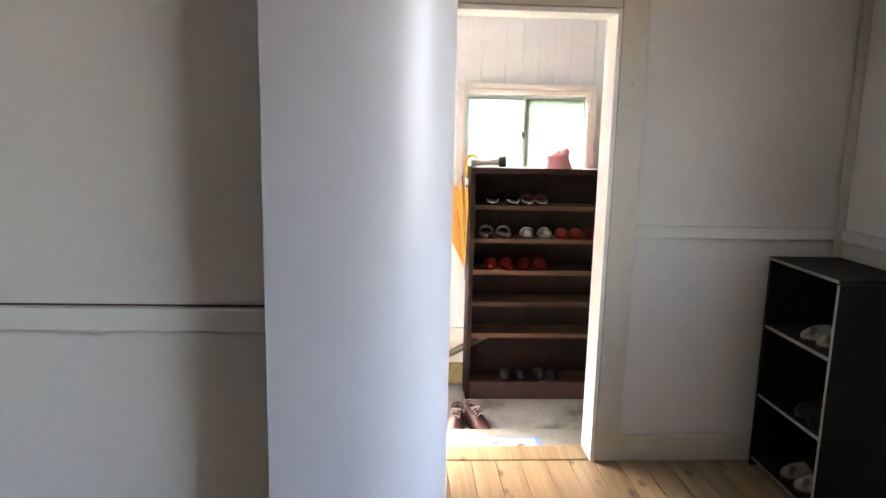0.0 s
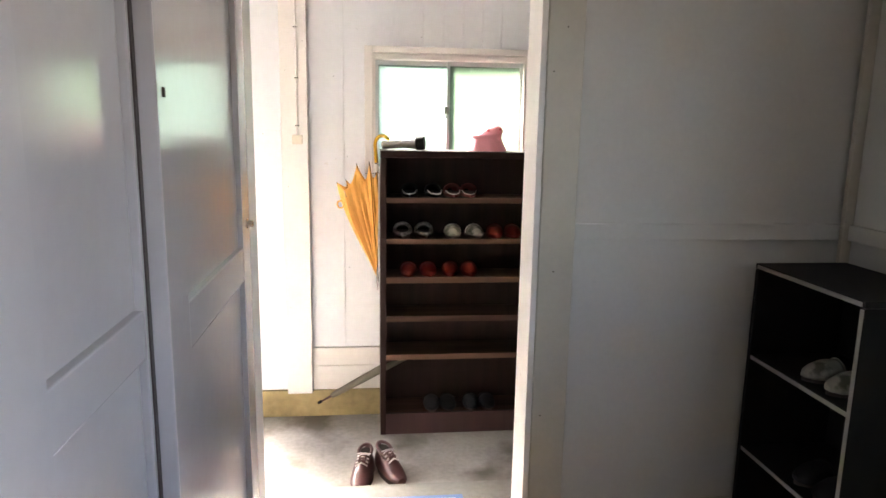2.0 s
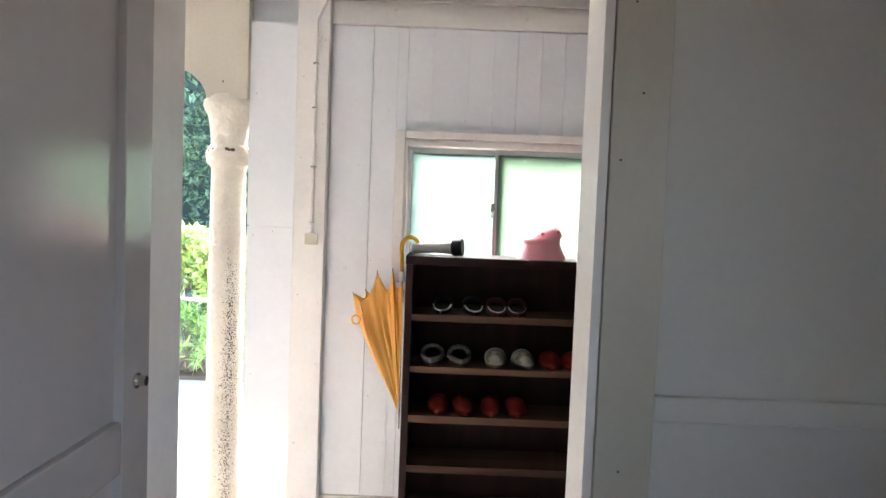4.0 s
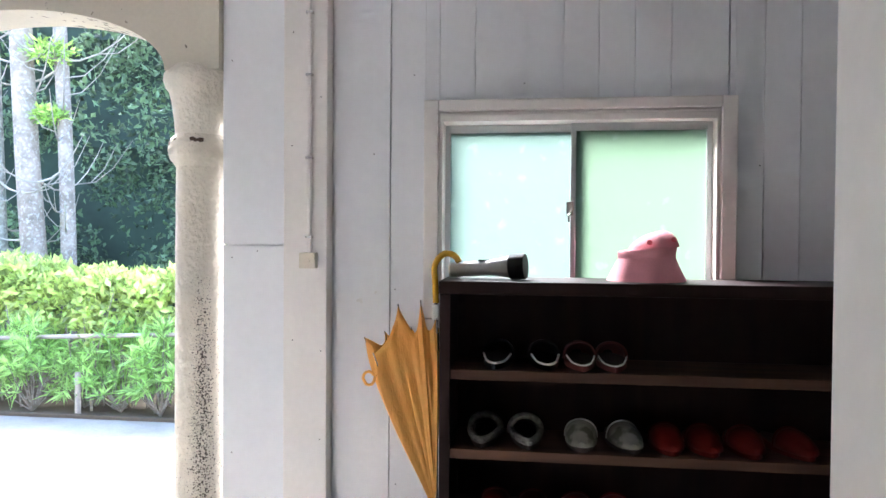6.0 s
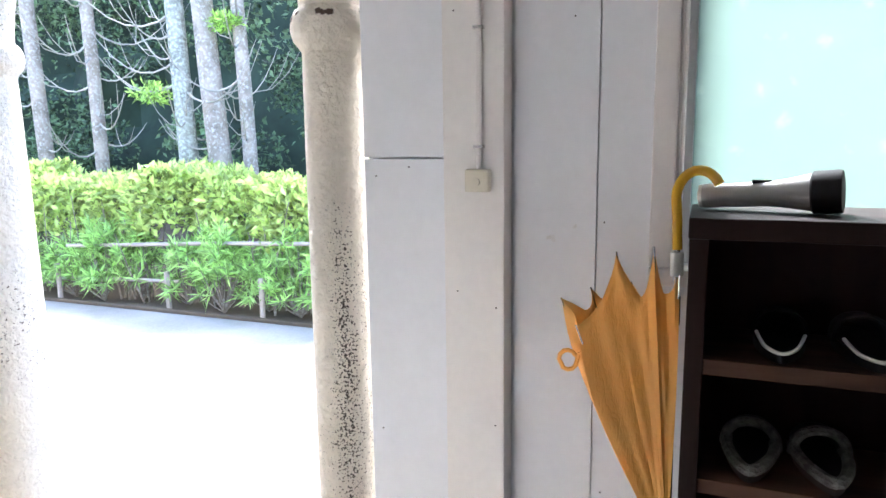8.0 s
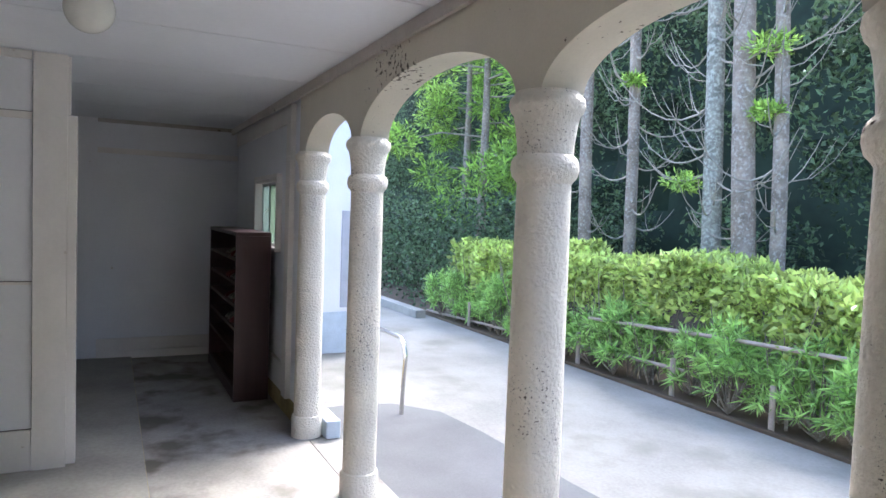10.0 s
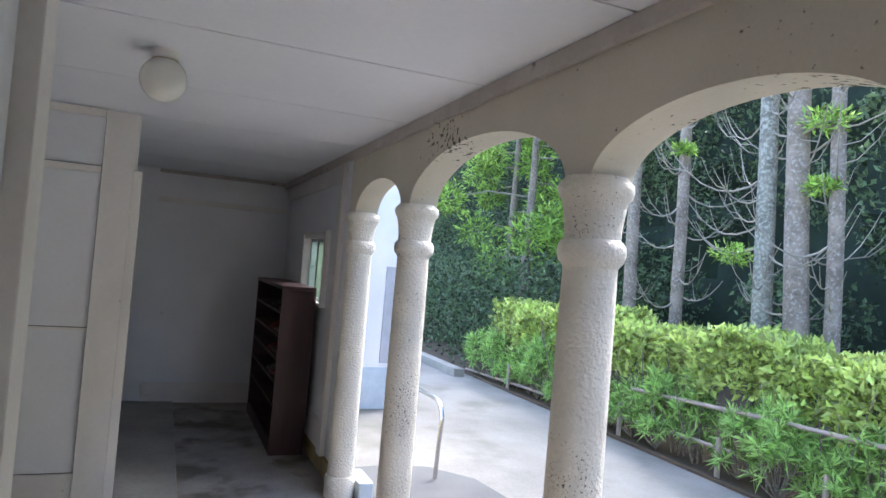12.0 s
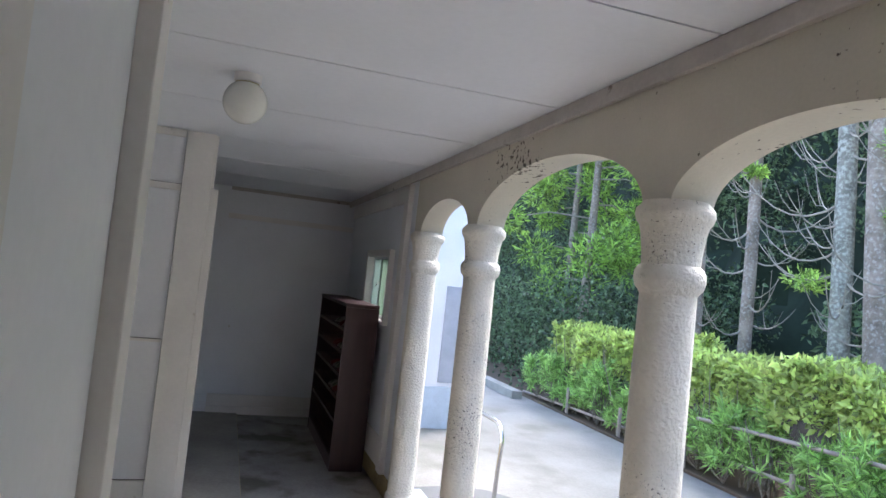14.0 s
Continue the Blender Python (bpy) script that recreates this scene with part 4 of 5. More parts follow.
# ---- things on and beside the cabinet ----
t = thing("flashlight", (0.66, 5.25, 1.344), "grey torch with a black head lying on the cabinet", "flashlight")
fl = pose(0.576, 5.29, 1.366, 0, 86, -14)
prof = lambda *p: lathe(list(p), 0, 0, 24)
for nm, bm, mt in (("barrel", prof((0.012, 0.0), (0.02, 0.002), (0.021, 0.01), (0.0195, 0.03), (0.0205, 0.06), (0.0205, 0.105), (0.0245, 0.135), (0.03, 0.165)), TORCH_GREY),
                   ("head", prof((0.03, 0.165), (0.034, 0.168), (0.0345, 0.203), (0.033, 0.208), (0.027, 0.209)), BLACK),
                   ("end_cap", prof((0.014, -0.006), (0.0195, -0.004), (0.0205, 0.002)), RUBBER_WHITE)):
    bmesh.ops.transform(bm, matrix=fl, verts=bm.verts)
    part(nm, bm, mt, t, smooth=True)
part("switch_slide", boxes((0.65, 0.68, 5.26, 5.272, 1.389, 1.396), bevel=0.002), BLACK, t)

# pink felt hat: flared skirt, rolled fold, slumped crown
bm = bmesh.new()
rows = []
HX, HY, HZ = 1.092, 5.262, 1.345
shape = [(0.1, 0.0), (0.098, 0.004), (0.09, 0.02), (0.079, 0.042), (0.072, 0.06), (0.0725, 0.066), (0.074, 0.074), (0.073, 0.083), (0.07, 0.086), (0.066, 0.084), (0.061, 0.078)]
shape += [(0.066 * math.cos(a), None) for a in (math.pi / 2 * k / 7 for k in range(1, 7))] + [(0.006, None)]
for i, (r, z) in enumerate(shape):
    row = []
    for k in range(40):
        a = 2 * math.pi * k / 40
        fold = 1 + 0.035 * math.sin(4 * a + 0.7) + (0.03 * math.sin(7 * a) if i < 4 else 0)
        if z is None:
            up = 0.07 + 0.068 * math.sqrt(max(0.0, 1 - (r / 0.066) ** 2)) * (0.88 + 0.12 * math.cos(a) * r / 0.066) + 0.004 * (r / 0.066) * math.cos(a)
            x, y = HX + 0.016 + 0.014 * (1 - r / 0.066) + r * fold * math.cos(a), HY + 0.9 * r * fold * math.sin(a)
        else:
            up = z + (0.009 * math.cos(a) if i > 4 else 0.0)
            x, y = HX + r * fold * math.cos(a), HY + 0.9 * r * fold * math.sin(a)
        row.append(bm.verts.new((x, y, HZ + up)))
    rows.append(row)
for a, b in zip(rows, rows[1:]):
    for k in range(40):
        bm.faces.new((a[k], a[(k + 1) % 40], b[(k + 1) % 40], b[k]))
bm.faces.new(rows[-1])
t = thing("hat", (1.092, 5.268, 1.344), "soft pink felt hat slumped on the cabinet", "hat")
part("body", bm, PINK, t, smooth=True)
for dx, y, dz in ((-0.012, 5.2075, 0.1), (0.05, 5.2165, 0.108)):
    part("motif", lathe([(0.007, 0), (0.007, 0.002)], 0, 0, 12), PINK_DARK, t, "small red motif").matrix_basis = pose(1.1 + dx, y, 1.345 + dz, 66)


def hanging_umbrella():
    """A half-closed umbrella hooked over the cabinet's edge, tip down, its rib ends pointing up."""
    t = thing("umbrella", (0.54, 5.235, 0.64), "orange umbrella hooked on the cabinet's edge", "umbrella")
    hook = [(0.54, 5.235, 1.28), (0.538, 5.235, 1.33)] + [(0.57 - 0.035 * math.cos(a), 5.235 + 0.012 * math.sin(a), 1.368 + 0.044 * math.sin(a)) for a in (math.pi * k / 12 for k in range(0, 11))]
    part("handle", tube(hook, 0.0085, 12), YELLOW, t, "amber plastic hook handle", True)
    part("shaft", tube([(0.54, 5.235, 1.28), (0.545, 5.235, 0.70)], 0.005, 10), STEEL, t, smooth=True)
    part("collar", tube([(0.54, 5.235, 1.275), (0.541, 5.235, 1.235)], 0.011, 12), RUBBER_WHITE, t, smooth=True)
    part("runner", tube([(0.54, 5.235, 1.2), (0.5405, 5.235, 1.15)], 0.009, 12), STEEL, t, smooth=True)
    part("tip", tube([(0.546, 5.235, 0.72), (0.547, 5.235, 0.64)], 0.006, 10, end=0.003), STEEL, t, smooth=True)
    apex, heart = Vector((0.545, 5.235, 0.70)), Vector((0.515, 5.235, 1.16))
    ends = [Vector(p) for p in ((0.348, 5.225, 1.182), (0.385, 5.168, 1.15), (0.446, 5.19, 1.276), (0.506, 5.185, 1.288), (0.546, 5.2, 1.24), (0.54, 5.3, 1.2), (0.46, 5.315, 1.2), (0.39, 5.29, 1.19))]
    depth = (0.1, 0.12, 0.42, 0.3, 0.3, 0.3, 0.3, 0.2)
    bm = bmesh.new()
    rows, per = [], 10
    for i in range(25):
        u = i / 24
        row = []
        for k in range(8):
            a, b = ends[k], ends[(k + 1) % 8]
            for j in range(per):
                v = j / per
                rim = a.lerp(b, v)
                tuck = depth[k] * math.sin(math.pi * v) ** 0.8
                rim = rim.lerp(heart, tuck * 0.75) - Vector((0, 0, 0.1 * tuck))
                p = apex.lerp(rim, u)
                belly = 0.22 * math.sin(math.pi * u) * (1 - 0.8 * tuck)
                mid = apex.lerp(heart, u)
                p += (p - mid) * belly
                p += Vector((0.0, 1.0, 0.3)) * (0.004 * math.sin(13 * u + 2.1 * k + 5 * v) + 0.0025 * math.sin(4 * math.pi * v + 3 * u + k)) * u
                p.x = min(p.x, 0.553)
                row.append(bm.verts.new(p))
        rows.append(row)
    n = 8 * per
    for a, b in zip(rows, rows[1:]):
        for k in range(n):
            bm.faces.new((a[k], a[(k + 1) % n], b[(k + 1) % n], b[k]))
    c = part("canopy", bm, ORANGE, t, "loosely folded orange cloth", True)
    md = c.modifiers.new("cloth", "SOLIDIFY"); md.thickness = 0.0012
    for e in ends:
        part("rib", tube([apex.lerp(e, 0.93), e + (e - apex).normalized() * 0.003], 0.0015, 6), STEEL, t)
    loop = [(0.366 - 0.016 * math.cos(a), 5.2, 1.079 + 0.018 * math.sin(a)) for a in (2 * math.pi * k / 12 for k in range(11))]
    part("strap", tube([(0.405, 5.19, 1.1), (0.385, 5.2, 1.092)] + loop[7:] + loop[:6], 0.004, 8), ORANGE, t, "curled fastening strap", True)
    return t


hanging_umbrella()
t = thing("umbrella", (0.4, 5.39, -0.05), "old closed grey umbrella leaning behind the cabinet", "umbrella")
ax0, ax1 = Vector((0.30, 5.382, 0.015)), Vector((0.78, 5.38, 0.28))
part("canopy", tube([ax0 + (ax1 - ax0) * u for u in (0, 0.05, 0.3, 0.6, 1.0)], 0.013, 12, end=0.026), GREY_CLOTH, t, smooth=True)
part("tip", tube([ax0, ax0 - (ax1 - ax0) * 0.11], 0.007, 10, end=0.004), LEATHER, t, smooth=True)
part("ferrule", tube([ax0 - (ax1 - ax0) * 0.11, ax0 - (ax1 - ax0) * 0.15], 0.008, 10), BLACK, t, smooth=True)

# ---- mat on the step ----
t = thing("door_mat", (0.52, 4.29, STEP_TOP), "white floral mat with a blue border on the step", "mat")
part("backing", boxes((0.2, 0.868, 3.96, 4.33, STEP_TOP + 0.001, STEP_TOP + 0.008), bevel=0.002), MAT_BLUE, t)
part("woven_top", boxes((0.23, 0.838, 3.99, 4.30, STEP_TOP + 0.0085, STEP_TOP + 0.012), bevel=0.001), MAT_WHITE, t)
rng = random.Random(4)
for k in range(46):
    x, y, r = rng.uniform(0.24, 0.8), rng.uniform(4.01, 4.28), rng.uniform(0.008, 0.02)
    pts = [(x + r * (1 + 0.3 * math.sin(5 * a)) * math.cos(a), y + r * (1 + 0.3 * math.sin(5 * a)) * math.sin(a)) for a in (2 * math.pi * j / 12 for j in range(12))]
    part("flower", prism(pts, STEP_TOP + 0.0125, STEP_TOP + 0.0135), MAT_PINK if k % 3 else MAT_GREEN, t)

# ---- black rack in the room ----
t = thing("shoe_rack", (1.8, 3.6, INDOOR), "black laminate three-tier rack with slippers in the corner", "rack")
rx0, rx1, ry0, ry1, rz = 1.655, 1.945, 3.312, 3.765, 1.078
for a in (ry0, ry1 - 0.016):
    part("side_panel", boxes((rx0, rx1, a, a + 0.016, INDOOR + 0.001, rz - 0.017), bevel=0.0015), BLACKRACK, t)
part("top", boxes((rx0, rx1, ry0, ry1, rz - 0.016, rz), bevel=0.0015), BLACKRACK, t)
part("back", boxes((rx1 - 0.005, rx1, ry0 + 0.017, ry1 - 0.017, INDOOR + 0.03, rz - 0.017)), BLACKRACK, t)
for z in (INDOOR + 0.03, 0.485, 0.782):
    s = part("shelf", boxes((rx0 + 0.003, rx1 - 0.006, ry0 + 0.017, ry1 - 0.017, z, z + 0.016)), BLACKRACK, t)
    part("edge_strip", boxes((rx0 + 0.0015, rx0 + 0.0028, ry0 + 0.017, ry1 - 0.017, z + 0.002, z + 0.014)), EDGE, s, "scuffed pale edge")
part("edge_strip", boxes((rx0 - 0.0015, rx0 - 0.0002, ry0 + 0.002, ry0 + 0.014, INDOOR + 0.02, rz - 0.02)), EDGE, t, "scuffed pale edge")
part("edge_strip", boxes((rx0 - 0.0015, rx0 - 0.0002, ry0 + 0.01, ry1 - 0.01, rz - 0.014, rz - 0.003)), EDGE, t, "scuffed pale edge")
for kind, y, z, turn in (("beige", 3.435, 0.799, 92), ("beige", 3.525, 0.799, 86), ("plain", 3.43, 0.502, 90), ("plain", 3.52, 0.502, 95), ("beige", 3.46, INDOOR + 0.048, 88), ("beige", 3.56, INDOOR + 0.048, 92)):
    put_slipper(kind, 1.78, y, z, turn)

# ---- ceiling lamp ----
t = thing("ceiling_lamp", (-2.54, 4.045, CEILING), "unlit milk glass globe lamp under the porch ceiling", "lamp")
part("base", lathe([(0.058, CEILING - 0.001), (0.058, CEILING - 0.034), (0.05, CEILING - 0.04)], -2.54, 4.045), TRIM, t, smooth=True)
part("globe", lathe([(0.045, CEILING - 0.04)] + [(0.094 * math.sin(a), CEILING - 0.122 + 0.094 * math.cos(a)) for a in (0.5 + (math.pi - 0.52) * k / 18 for k in range(19))], -2.54, 4.045, 36), GLOBE, t, smooth=True)
part("rim", lathe([(0.052, CEILING - 0.034), (0.052, CEILING - 0.044), (0.046, CEILING - 0.046)], -2.54, 4.045), NOSE, t, smooth=True)

# ---- outdoors ----
structure("ground", boxes((-400, 400, 5.2, 500, OUTDOOR - 0.5, OUTDOOR - 0.004)), SOIL, "dark soil and leaf litter reaching to the horizon", "ground")
structure("ground_behind", boxes((-400, 400, -400, 5.2, OUTDOOR - 0.5, OUTDOOR - 0.03)), SOIL, "dark soil round the house", "ground")
structure("road", boxes((-12.5, 12, 5.3, 9.37, OUTDOOR - 0.05, OUTDOOR)), DRIVE, "pale worn driveway past the porch", "road")
edge = [(2.6, 5.68), (2.6, 7.4), (-0.6, 7.25), (-1.6, 7.18), (-3.2, 7.04), (-4.4, 7.0), (-5.05, 6.92), (-5.45, 6.6), (-5.55, 6.2), (-5.5, 5.69)]
structure("pavement", prism(edge, OUTDOOR - 0.04, OUTDOOR + 0.006), ASPHALT, "grey asphalt apron before the arcade", "pavement")
structure("kerb_far", boxes((-14.5, -10.3, 9.0, 9.2, OUTDOOR - 0.05, OUTDOOR + 0.14), (-12.6, -12.4, 5.6, 9.0, OUTDOOR - 0.05, OUTDOOR + 0.14), bevel=0.015), STEP, "low concrete kerb at the drive's end", "kerb")
structure("kerb_hedge", boxes((-10.3, 12, 9.38, 9.45, OUTDOOR - 0.05, OUTDOOR + 0.03), bevel=0.01), SOIL, "low earthy edging under the hedge", "kerb")
# handrail
t = thing("handrail", (-5.0, 6.57, OUTDOOR), "bent stainless steel handrail beside the drive", "handrail")
bend = [(-5.1, 6.54, OUTDOOR), (-5.08, 6.54, 0.0), (-5.05, 6.54, 0.2)] + [(-5.22 + 0.175 * math.cos(a), 6.54, 0.24 + 0.165 * math.sin(a)) for a in (math.pi / 2 * k / 7 for k in range(8))] + [(-5.6, 6.54, 0.4), (-6.4, 6.54, 0.37)]
part("rail", tube(bend, 0.02, 14), STEEL, t, smooth=True)
part("post", tube([(-6.3, 6.54, OUTDOOR), (-6.3, 6.54, 0.365)], 0.02, 12), STEEL, t, smooth=True)
solid("concrete_block", boxes((-4.5, -4.16, 5.545, 5.655, PORCH - 0.003, 0.02), bevel=0.012), BLOCK, "pale blue concrete block beside the arcade", "block")
# neighbouring wing seen past the last arch
t = thing("house_wing", (-8.2, 6.3, OUTDOOR), "white walled house wing with a grey door", "house")
part("wall", boxes((-9.2, -7.9, 5.55, 7.2, OUTDOOR, 3.6)), WHITE, t)
part("door", boxes((-7.896, -7.87, 6.82, 7.18, 0.3, 1.56)), SHUTTER, t, "grey painted door")
part("plinth", boxes((-9.18, -7.88, 5.53, 7.22, OUTDOOR, 0.24)), BLOCK, t)
part("roof", boxes((-9.4, -7.3, 5.5, 7.45, 3.6, 3.72)), SHUTTER, t)

# fence of poles in front of the hedge
t = thing("pole_fence", (-3, 9.42, OUTDOOR), "weathered low pole fence half lost in the hedge", "fence")
for x0, x1, z0, z1 in ((-6.2, -2.0, 0.32, 0.52), (-2.0, 3.5, 0.51, 0.4), (-11.0, -6.4, -0.27, -0.12), (-6.4, -4.6, -0.08, 0.0)):
    part("rail", tube([(x0, 9.55, z0), ((x0 + x1) / 2, 9.56, (z0 + z1) / 2 + 0.015), (x1, 9.55, z1)], 0.022, 8), BAMBOO, t, smooth=True)
for x in (-9.2, -7.7, -6.3, -4.7, -3.5, -1.6, 0.2, 2.0):
    part("post", tube([(x, 9.48, OUTDOOR - 0.05), (x, 9.48, 0.12 if x < -3 else 0.02)], 0.028, 8), BAMBOO, t, smooth=True)

rng = np.random.default_rng(7)


def lump(n, x0, x1, y0, y1, zf, thick=0.12):
    """Points near the upper and front skin of a clipped hedge."""
    x = rng.uniform(x0, x1, n)
    wob = 0.13 * np.sin(x * 2.3) + 0.1 * np.sin(x * 5.1 + 1) + 0.09 * np.sin(x * 11.0)
    top = zf(x) + wob * 0.55
    front = y0 + 0.12 * np.sin(x * 3.1 + 2) + 0.06 * np.sin(x * 7.7)
    on_top = rng.random(n) < 0.5
    y = np.where(on_top, rng.uniform(0, 1, n) * (y1 - front) + front, front + np.abs(rng.normal(0, thick, n)))
    z = np.where(on_top, top - np.abs(rng.normal(0, 0.06, n)), top - rng.uniform(0, 1, n) ** 1.3 * 0.62)
    round_off = np.clip((front + 0.18 - y) / 0.18, 0, 1)
    z -= 0.16 * round_off ** 2 * on_top
    return np.stack([x, y, z], 1)


htop = lambda x: np.where(x < -9.2, 0.98 + 0.05 * np.sin(x), 1.06)
h = thing("hedge", (-3, 9.8, OUTDOOR), "clipped bright green hedge along the drive", "hedge")
leaf_mesh("foliage", lump(36000, -10.6, 5.0, 9.74, 10.6, htop), 0.112, 0.07, HEDGE_LEAF, h, 0.5, rng)["kind"] = "stuff"
bm = bmesh.new()
r2 = random.Random(9)
for k in range(150):
    x = r2.uniform(-10.3, 4.8)
    p = Vector((x, 9.75 + r2.uniform(-0.12, 0.2), OUTDOOR))
    q = p + Vector((r2.uniform(-0.3, 0.3), r2.uniform(-0.2, 0.15), r2.uniform(0.8, 1.2)))
    tube([p, (p + q) / 2 + Vector((r2.uniform(-0.1, 0.1), 0, 0)), q], 0.012, 5, bm, 0.004)
part("brushwood", bm, BARK, h)["kind"] = "stuff"


def spiky_shrub(x, y, r, hgt, seed):
    """A low shrub of whorled narrow leaves."""
    g = np.random.default_rng(seed)
    t = thing("shrub", (x, y, OUTDOOR), "low shrub of narrow bright leaves under the hedge", "shrub", "shrubs under the hedge")
    tips = 40
    a, e = g.uniform(0, 2 * np.pi, tips), g.uniform(0.15, 1.35, tips)
    d = np.stack([np.cos(a) * np.cos(e), np.sin(a) * np.cos(e) * 0.8, np.sin(e)], 1)
    ends = np.array([x, y, OUTDOOR + 0.1]) + d * np.array([r, r, hgt]) * g.uniform(0.7, 1.05, tips)[:, None]
    per = 26
    pts = np.repeat(ends, per, 0) - np.repeat(d, per, 0) * g.uniform(0, 0.14, tips * per)[:, None]
    heads = np.repeat(d, per, 0) * 0.5 + g.normal(size=(tips * per, 3)) * 0.75
    leaf_mesh("foliage", pts, 0.15, 0.024, SPIKY_LEAF, t, 0.15, g, heads)["kind"] = "stuff"
    bm = bmesh.new()
    for q in ends[::2]:
        tube([(x, y, OUTDOOR), (x * 0.5 + q[0] * 0.5, y * 0.5 + q[1] * 0.5, q[2] * 0.45 + OUTDOOR * 0.55), tuple(q)], 0.008, 5, bm, 0.003)
    part("brushwood", bm, BARK, t)["kind"] = "stuff"


sr = random.Random(21)
xx = -10.4
k = 0
while xx < 4.2:
    spiky_shrub(xx, 9.66 + sr.uniform(-0.12, 0.14), sr.uniform(0.34, 0.52), sr.uniform(0.5, 0.9), 100 + k)
    xx += sr.uniform(0.34, 0.7)
    k += 1


def tall_tree(x, y, r, lean, mat, seed, twigs, sprigs=(), hgt=13.0):
    """A tall bare trunk with drooping dead branches that curve up at their ends, crown far above."""
    g = random.Random(seed)
    t = thing("tree", (x, y, OUTDOOR), "tall lichen-covered trunk with bare drooping branches", "tree", "tall trees behind the hedge")
    pts = [(x + lean * z + 0.03 * math.sin(z * 0.8 + seed), y, OUTDOOR - 0.1 + z) for z in (hgt * i / 14 for i in range(15))]
    part("trunk", tube(pts, r * 1.12, 18, end=r * 0.55), mat, t, smooth=True)
    for k in range(twigs):
        z = 1.6 + 6.0 * (k + g.random()) / twigs
        a = g.uniform(0, 2 * math.pi)
        ln = g.uniform(0.7, 1.7) * (1 if z > 2.2 else 0.7)
        b0 = Vector((x + lean * z, y, OUTDOOR + z))
        d = Vector((math.cos(a), math.sin(a) * 0.7, 0))
        bow = [b0 + d * ln * u + Vector((0, 0, ln * (-0.75 * u + 1.05 * u * u) )) for u in (0, 0.15, 0.3, 0.45, 0.6, 0.75, 0.9, 1.0)]
        br = part("branch", tube(bow, 0.016, 6, end=0.004), TWIG, t, smooth=True)
        for j in range(2):
            i = g.choice((3, 4, 5))
            s0 = bow[i]
            dd = (d + Vector((g.uniform(-0.8, 0.8), g.uniform(-0.8, 0.8), 0))).normalized()
            l2 = ln * 0.4
            twig = [s0 + dd * l2 * u + Vector((0, 0, l2 * (-0.2 * u + 1.1 * u * u))) for u in (0, 0.33, 0.66, 1.0)]
            part("twig", tube(twig, 0.008, 5, end=0.003), TWIG, br)
    gn = np.random.default_rng(seed)
    for dx, dy, z, w in sprigs:
        c = np.array([x + lean * z + dx, y + dy, OUTDOOR + z])
        tube_pts = [(x + lean * z, y, OUTDOOR + z + 0.05), (x + lean * z + dx * 0.5, y + dy * 0.5, OUTDOOR + z + 0.08), tuple(c)]
        br = part("branch", tube(tube_pts, 0.012, 6, end=0.005), TWIG, t)
        off = gn.normal(size=(260, 3)); off /= np.linalg.norm(off, axis=1)[:, None]
        off *= gn.uniform(0.3, 1.0, 260)[:, None] * np.array([w, w * 0.8, w * 0.45])
        leaf_mesh("spray", c + off, 0.11, 0.035, CONIFER_LEAF, br, 0.1, gn, off * 2.5)["kind"] = "stuff"
    c = gn.normal(size=(900, 3)) * np.array([1.1, 1.1, 1.6]) + np.array([x + lean * hgt, y, hgt - 1.2])
    leaf_mesh("crown", c, 0.3, 0.1, DARK_LEAF, t, 0.2, gn)
    return t


for x, y, r, lean, mat, seed, tw, sprigs in (
        (-5.0, 11.0, 0.135, -0.074, BARK, 3, 8, ()), (-5.53, 11.0, 0.115, -0.055, BARK_BLUE, 4, 34, ((-0.42, -0.1, 2.4, 0.3),)),
        (-7.1, 11.0, 0.085, -0.03, BARK, 5, 28, ((0.1, -0.1, 3.9, 0.16),)), (-4.74, 11.1, 0.085, -0.03, BARK, 6, 16, ((-0.05, -0.15, 3.95, 0.3), (-0.08, -0.12, 3.2, 0.2), (-0.1, -0.12, 1.35, 0.18))),
        (-8.3, 11.1, 0.1, -0.02, BARK, 8, 10, ())):
    tall_tree(x, y, r, lean, mat, seed, tw, sprigs)


def conifer(x, y, hgt, seed):
    """A conifer whose light green sprays hang in separate clumps."""
    g = np.random.default_rng(seed)
    t = thing("tree", (x, y, OUTDOOR), "conifer with light green hanging clumps of foliage", "tree", "conifers by the drive")
    part("trunk", tube([(x, y, OUTDOOR - 0.1), (x + 0.1, y, hgt * 0.5), (x, y, hgt)], 0.14, 12, end=0.04), BARK, t, smooth=True)
    pts, heads, bm = [], [], bmesh.new()
    for k in range(20):
        z = 1.9 + (hgt - 1.9) * k / 20 + g.uniform(-0.2, 0.2)
        a = g.uniform(0, 2 * np.pi)
        ln = g.uniform(0.9, 2.5) * (1.1 - 0.5 * z / hgt)
        c = np.array([x + ln * np.cos(a), y + ln * np.sin(a), z])
        tube([(x, y, z + 0.2), ((x + c[0]) / 2, (y + c[1]) / 2, z + 0.25), tuple(c)], 0.025, 6, bm, 0.01)
        m = 420
        off = g.normal(size=(m, 3))
        off /= np.linalg.norm(off, axis=1)[:, None]
        off *= g.uniform(0.5, 1.0, m)[:, None] ** 0.5 * np.array([0.5, 0.5, 0.42]) * g.uniform(0.7, 1.2) * (1 + 0.2 * np.sin(off * 9.0).sum(1))[:, None]
        pts.append(c + off); heads.append(off * 1.5)
    part("brushwood", bm, TWIG, t)["kind"] = "stuff"
    leaf_mesh("crown", np.concatenate(pts), 0.2, 0.055, CONIFER_LEAF, t, 0.1, g, np.concatenate(heads))
    return t


conifer(-13.4, 12.0, 8.0, 11)
conifer(-16.5, 13.2, 8.5, 12)


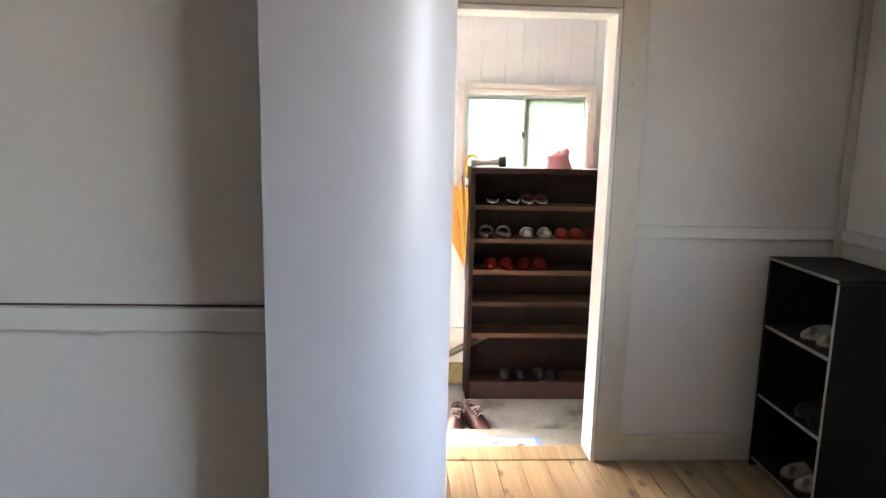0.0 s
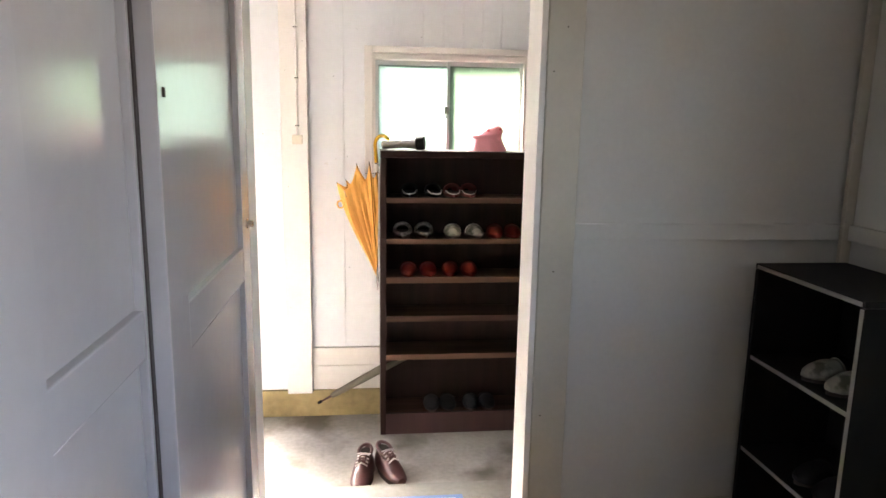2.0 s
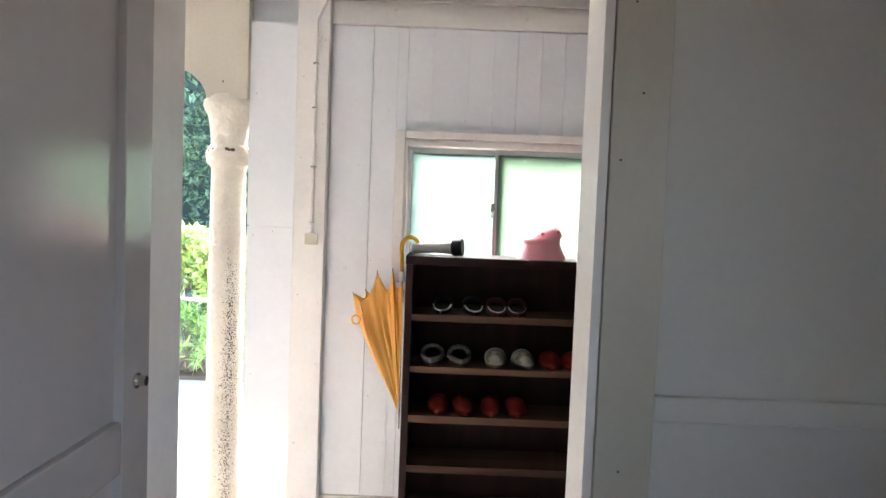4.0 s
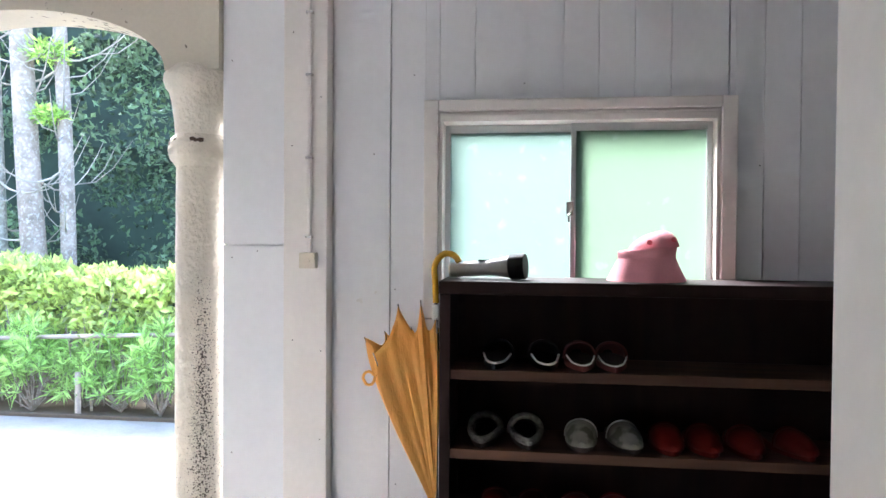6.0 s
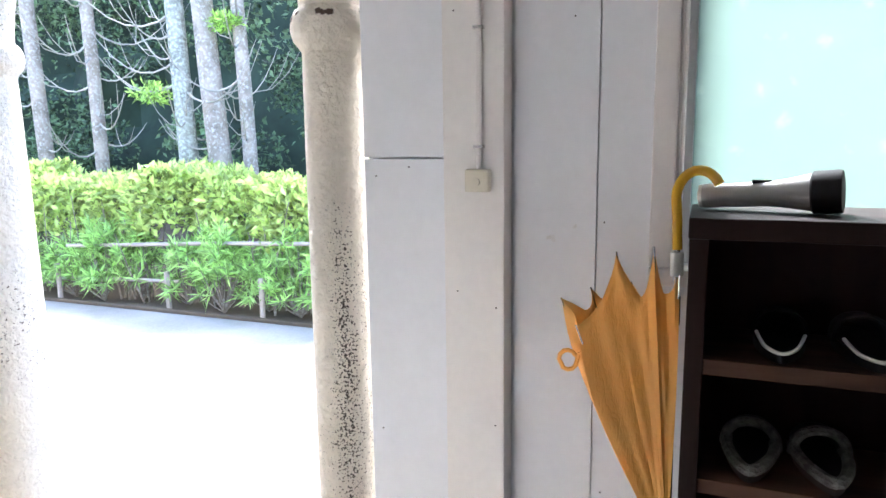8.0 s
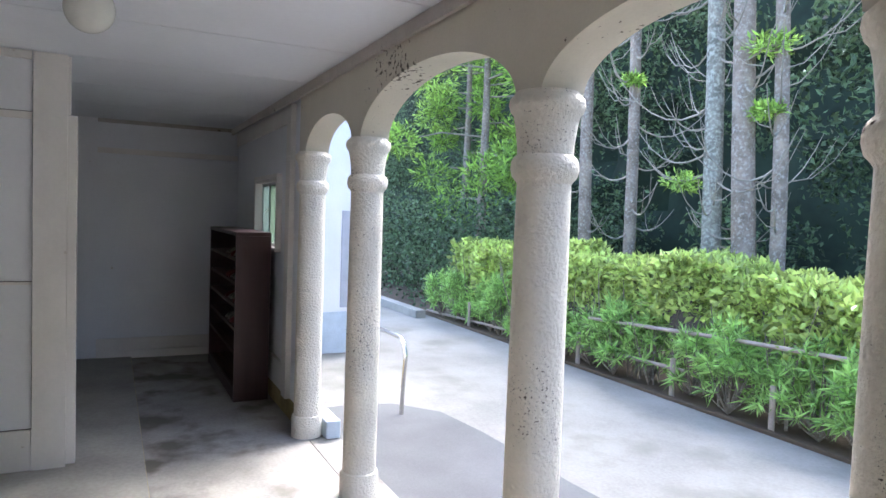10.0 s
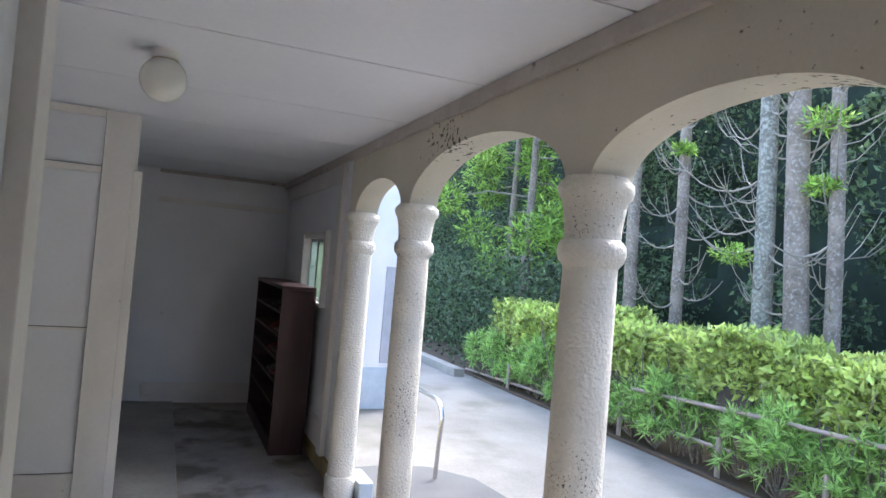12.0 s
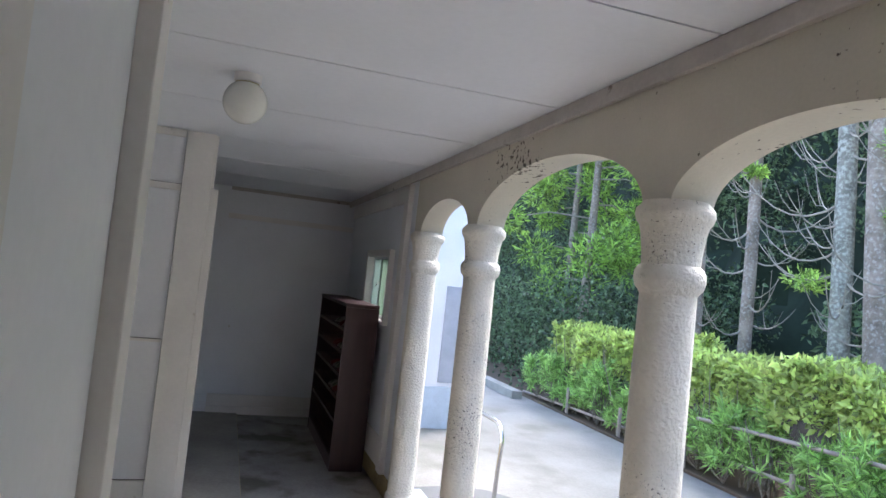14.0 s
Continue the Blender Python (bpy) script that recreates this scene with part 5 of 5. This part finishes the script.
def woods(n, x0, x1, y0, y1, z1, size, name, label, seed):
    g = np.random.default_rng(seed)
    blobs = 420
    bx, by = g.uniform(x0, x1, blobs), g.uniform(y0, y1, blobs)
    bz = OUTDOOR + g.uniform(0, 1, blobs) * z1
    i = g.integers(0, blobs, n)
    off = g.normal(size=(n, 3)); off /= np.linalg.norm(off, axis=1)[:, None]
    off *= (g.uniform(0.55, 1.0, n) * g.uniform(0.5, 1.3, blobs)[i])[:, None]
    p = np.stack([bx[i], by[i], bz[i]], 1) + off
    p[:, 2] = np.maximum(p[:, 2], OUTDOOR)
    return tagged(leaf_mesh(name, p, size, size * 0.5, DARK_LEAF, None, 0.0, g), label, "woods", kind="stuff")


woods(130000, -34, 14, 13.2, 17.5, 11.5, 0.15, "far_woods", "dense dark evergreen woods behind the trees", 31)
woods(14000, -19, -9.5, 10.4, 12.2, 1.9, 0.12, "undergrowth", "dark evergreen undergrowth beyond the drive", 33)
# backing sheet behind the leaves; the deep woods' shade is put into its colour
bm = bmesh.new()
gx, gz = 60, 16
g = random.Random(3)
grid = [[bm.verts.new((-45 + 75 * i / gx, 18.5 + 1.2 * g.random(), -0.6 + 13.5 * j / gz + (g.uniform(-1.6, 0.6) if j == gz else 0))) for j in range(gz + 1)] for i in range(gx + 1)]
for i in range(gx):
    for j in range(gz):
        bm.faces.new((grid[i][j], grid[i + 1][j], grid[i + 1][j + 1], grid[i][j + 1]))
structure("backdrop", bm, material("deep_forest_shade", (0.03, 0.05, 0.035), 0.95, var=0.5, scale=0.6, fine=3), "dark sheet standing in for the shaded woods far behind", "woods", smooth=True)

# ---- floor boards, last ----
x = -0.9
floor_ob = bpy.data.objects["floor"]
rr = random.Random(5)
while x < 1.94:
    w = 0.105
    part("board", boxes((x + 0.001, min(x + w, SIDE - 0.001) - 0.001, 1.0, WALL_IN - 0.022, INDOOR - 0.02, INDOOR), bevel=0.002), FLOORWOOD, floor_ob)
    x += w
structure("floor_room_rest", boxes((-2.6, SIDE - 0.001, -1.6, 0.998, INDOOR - 0.02, INDOOR)), FLOORWOOD, "pine boards of the room behind", "floor")
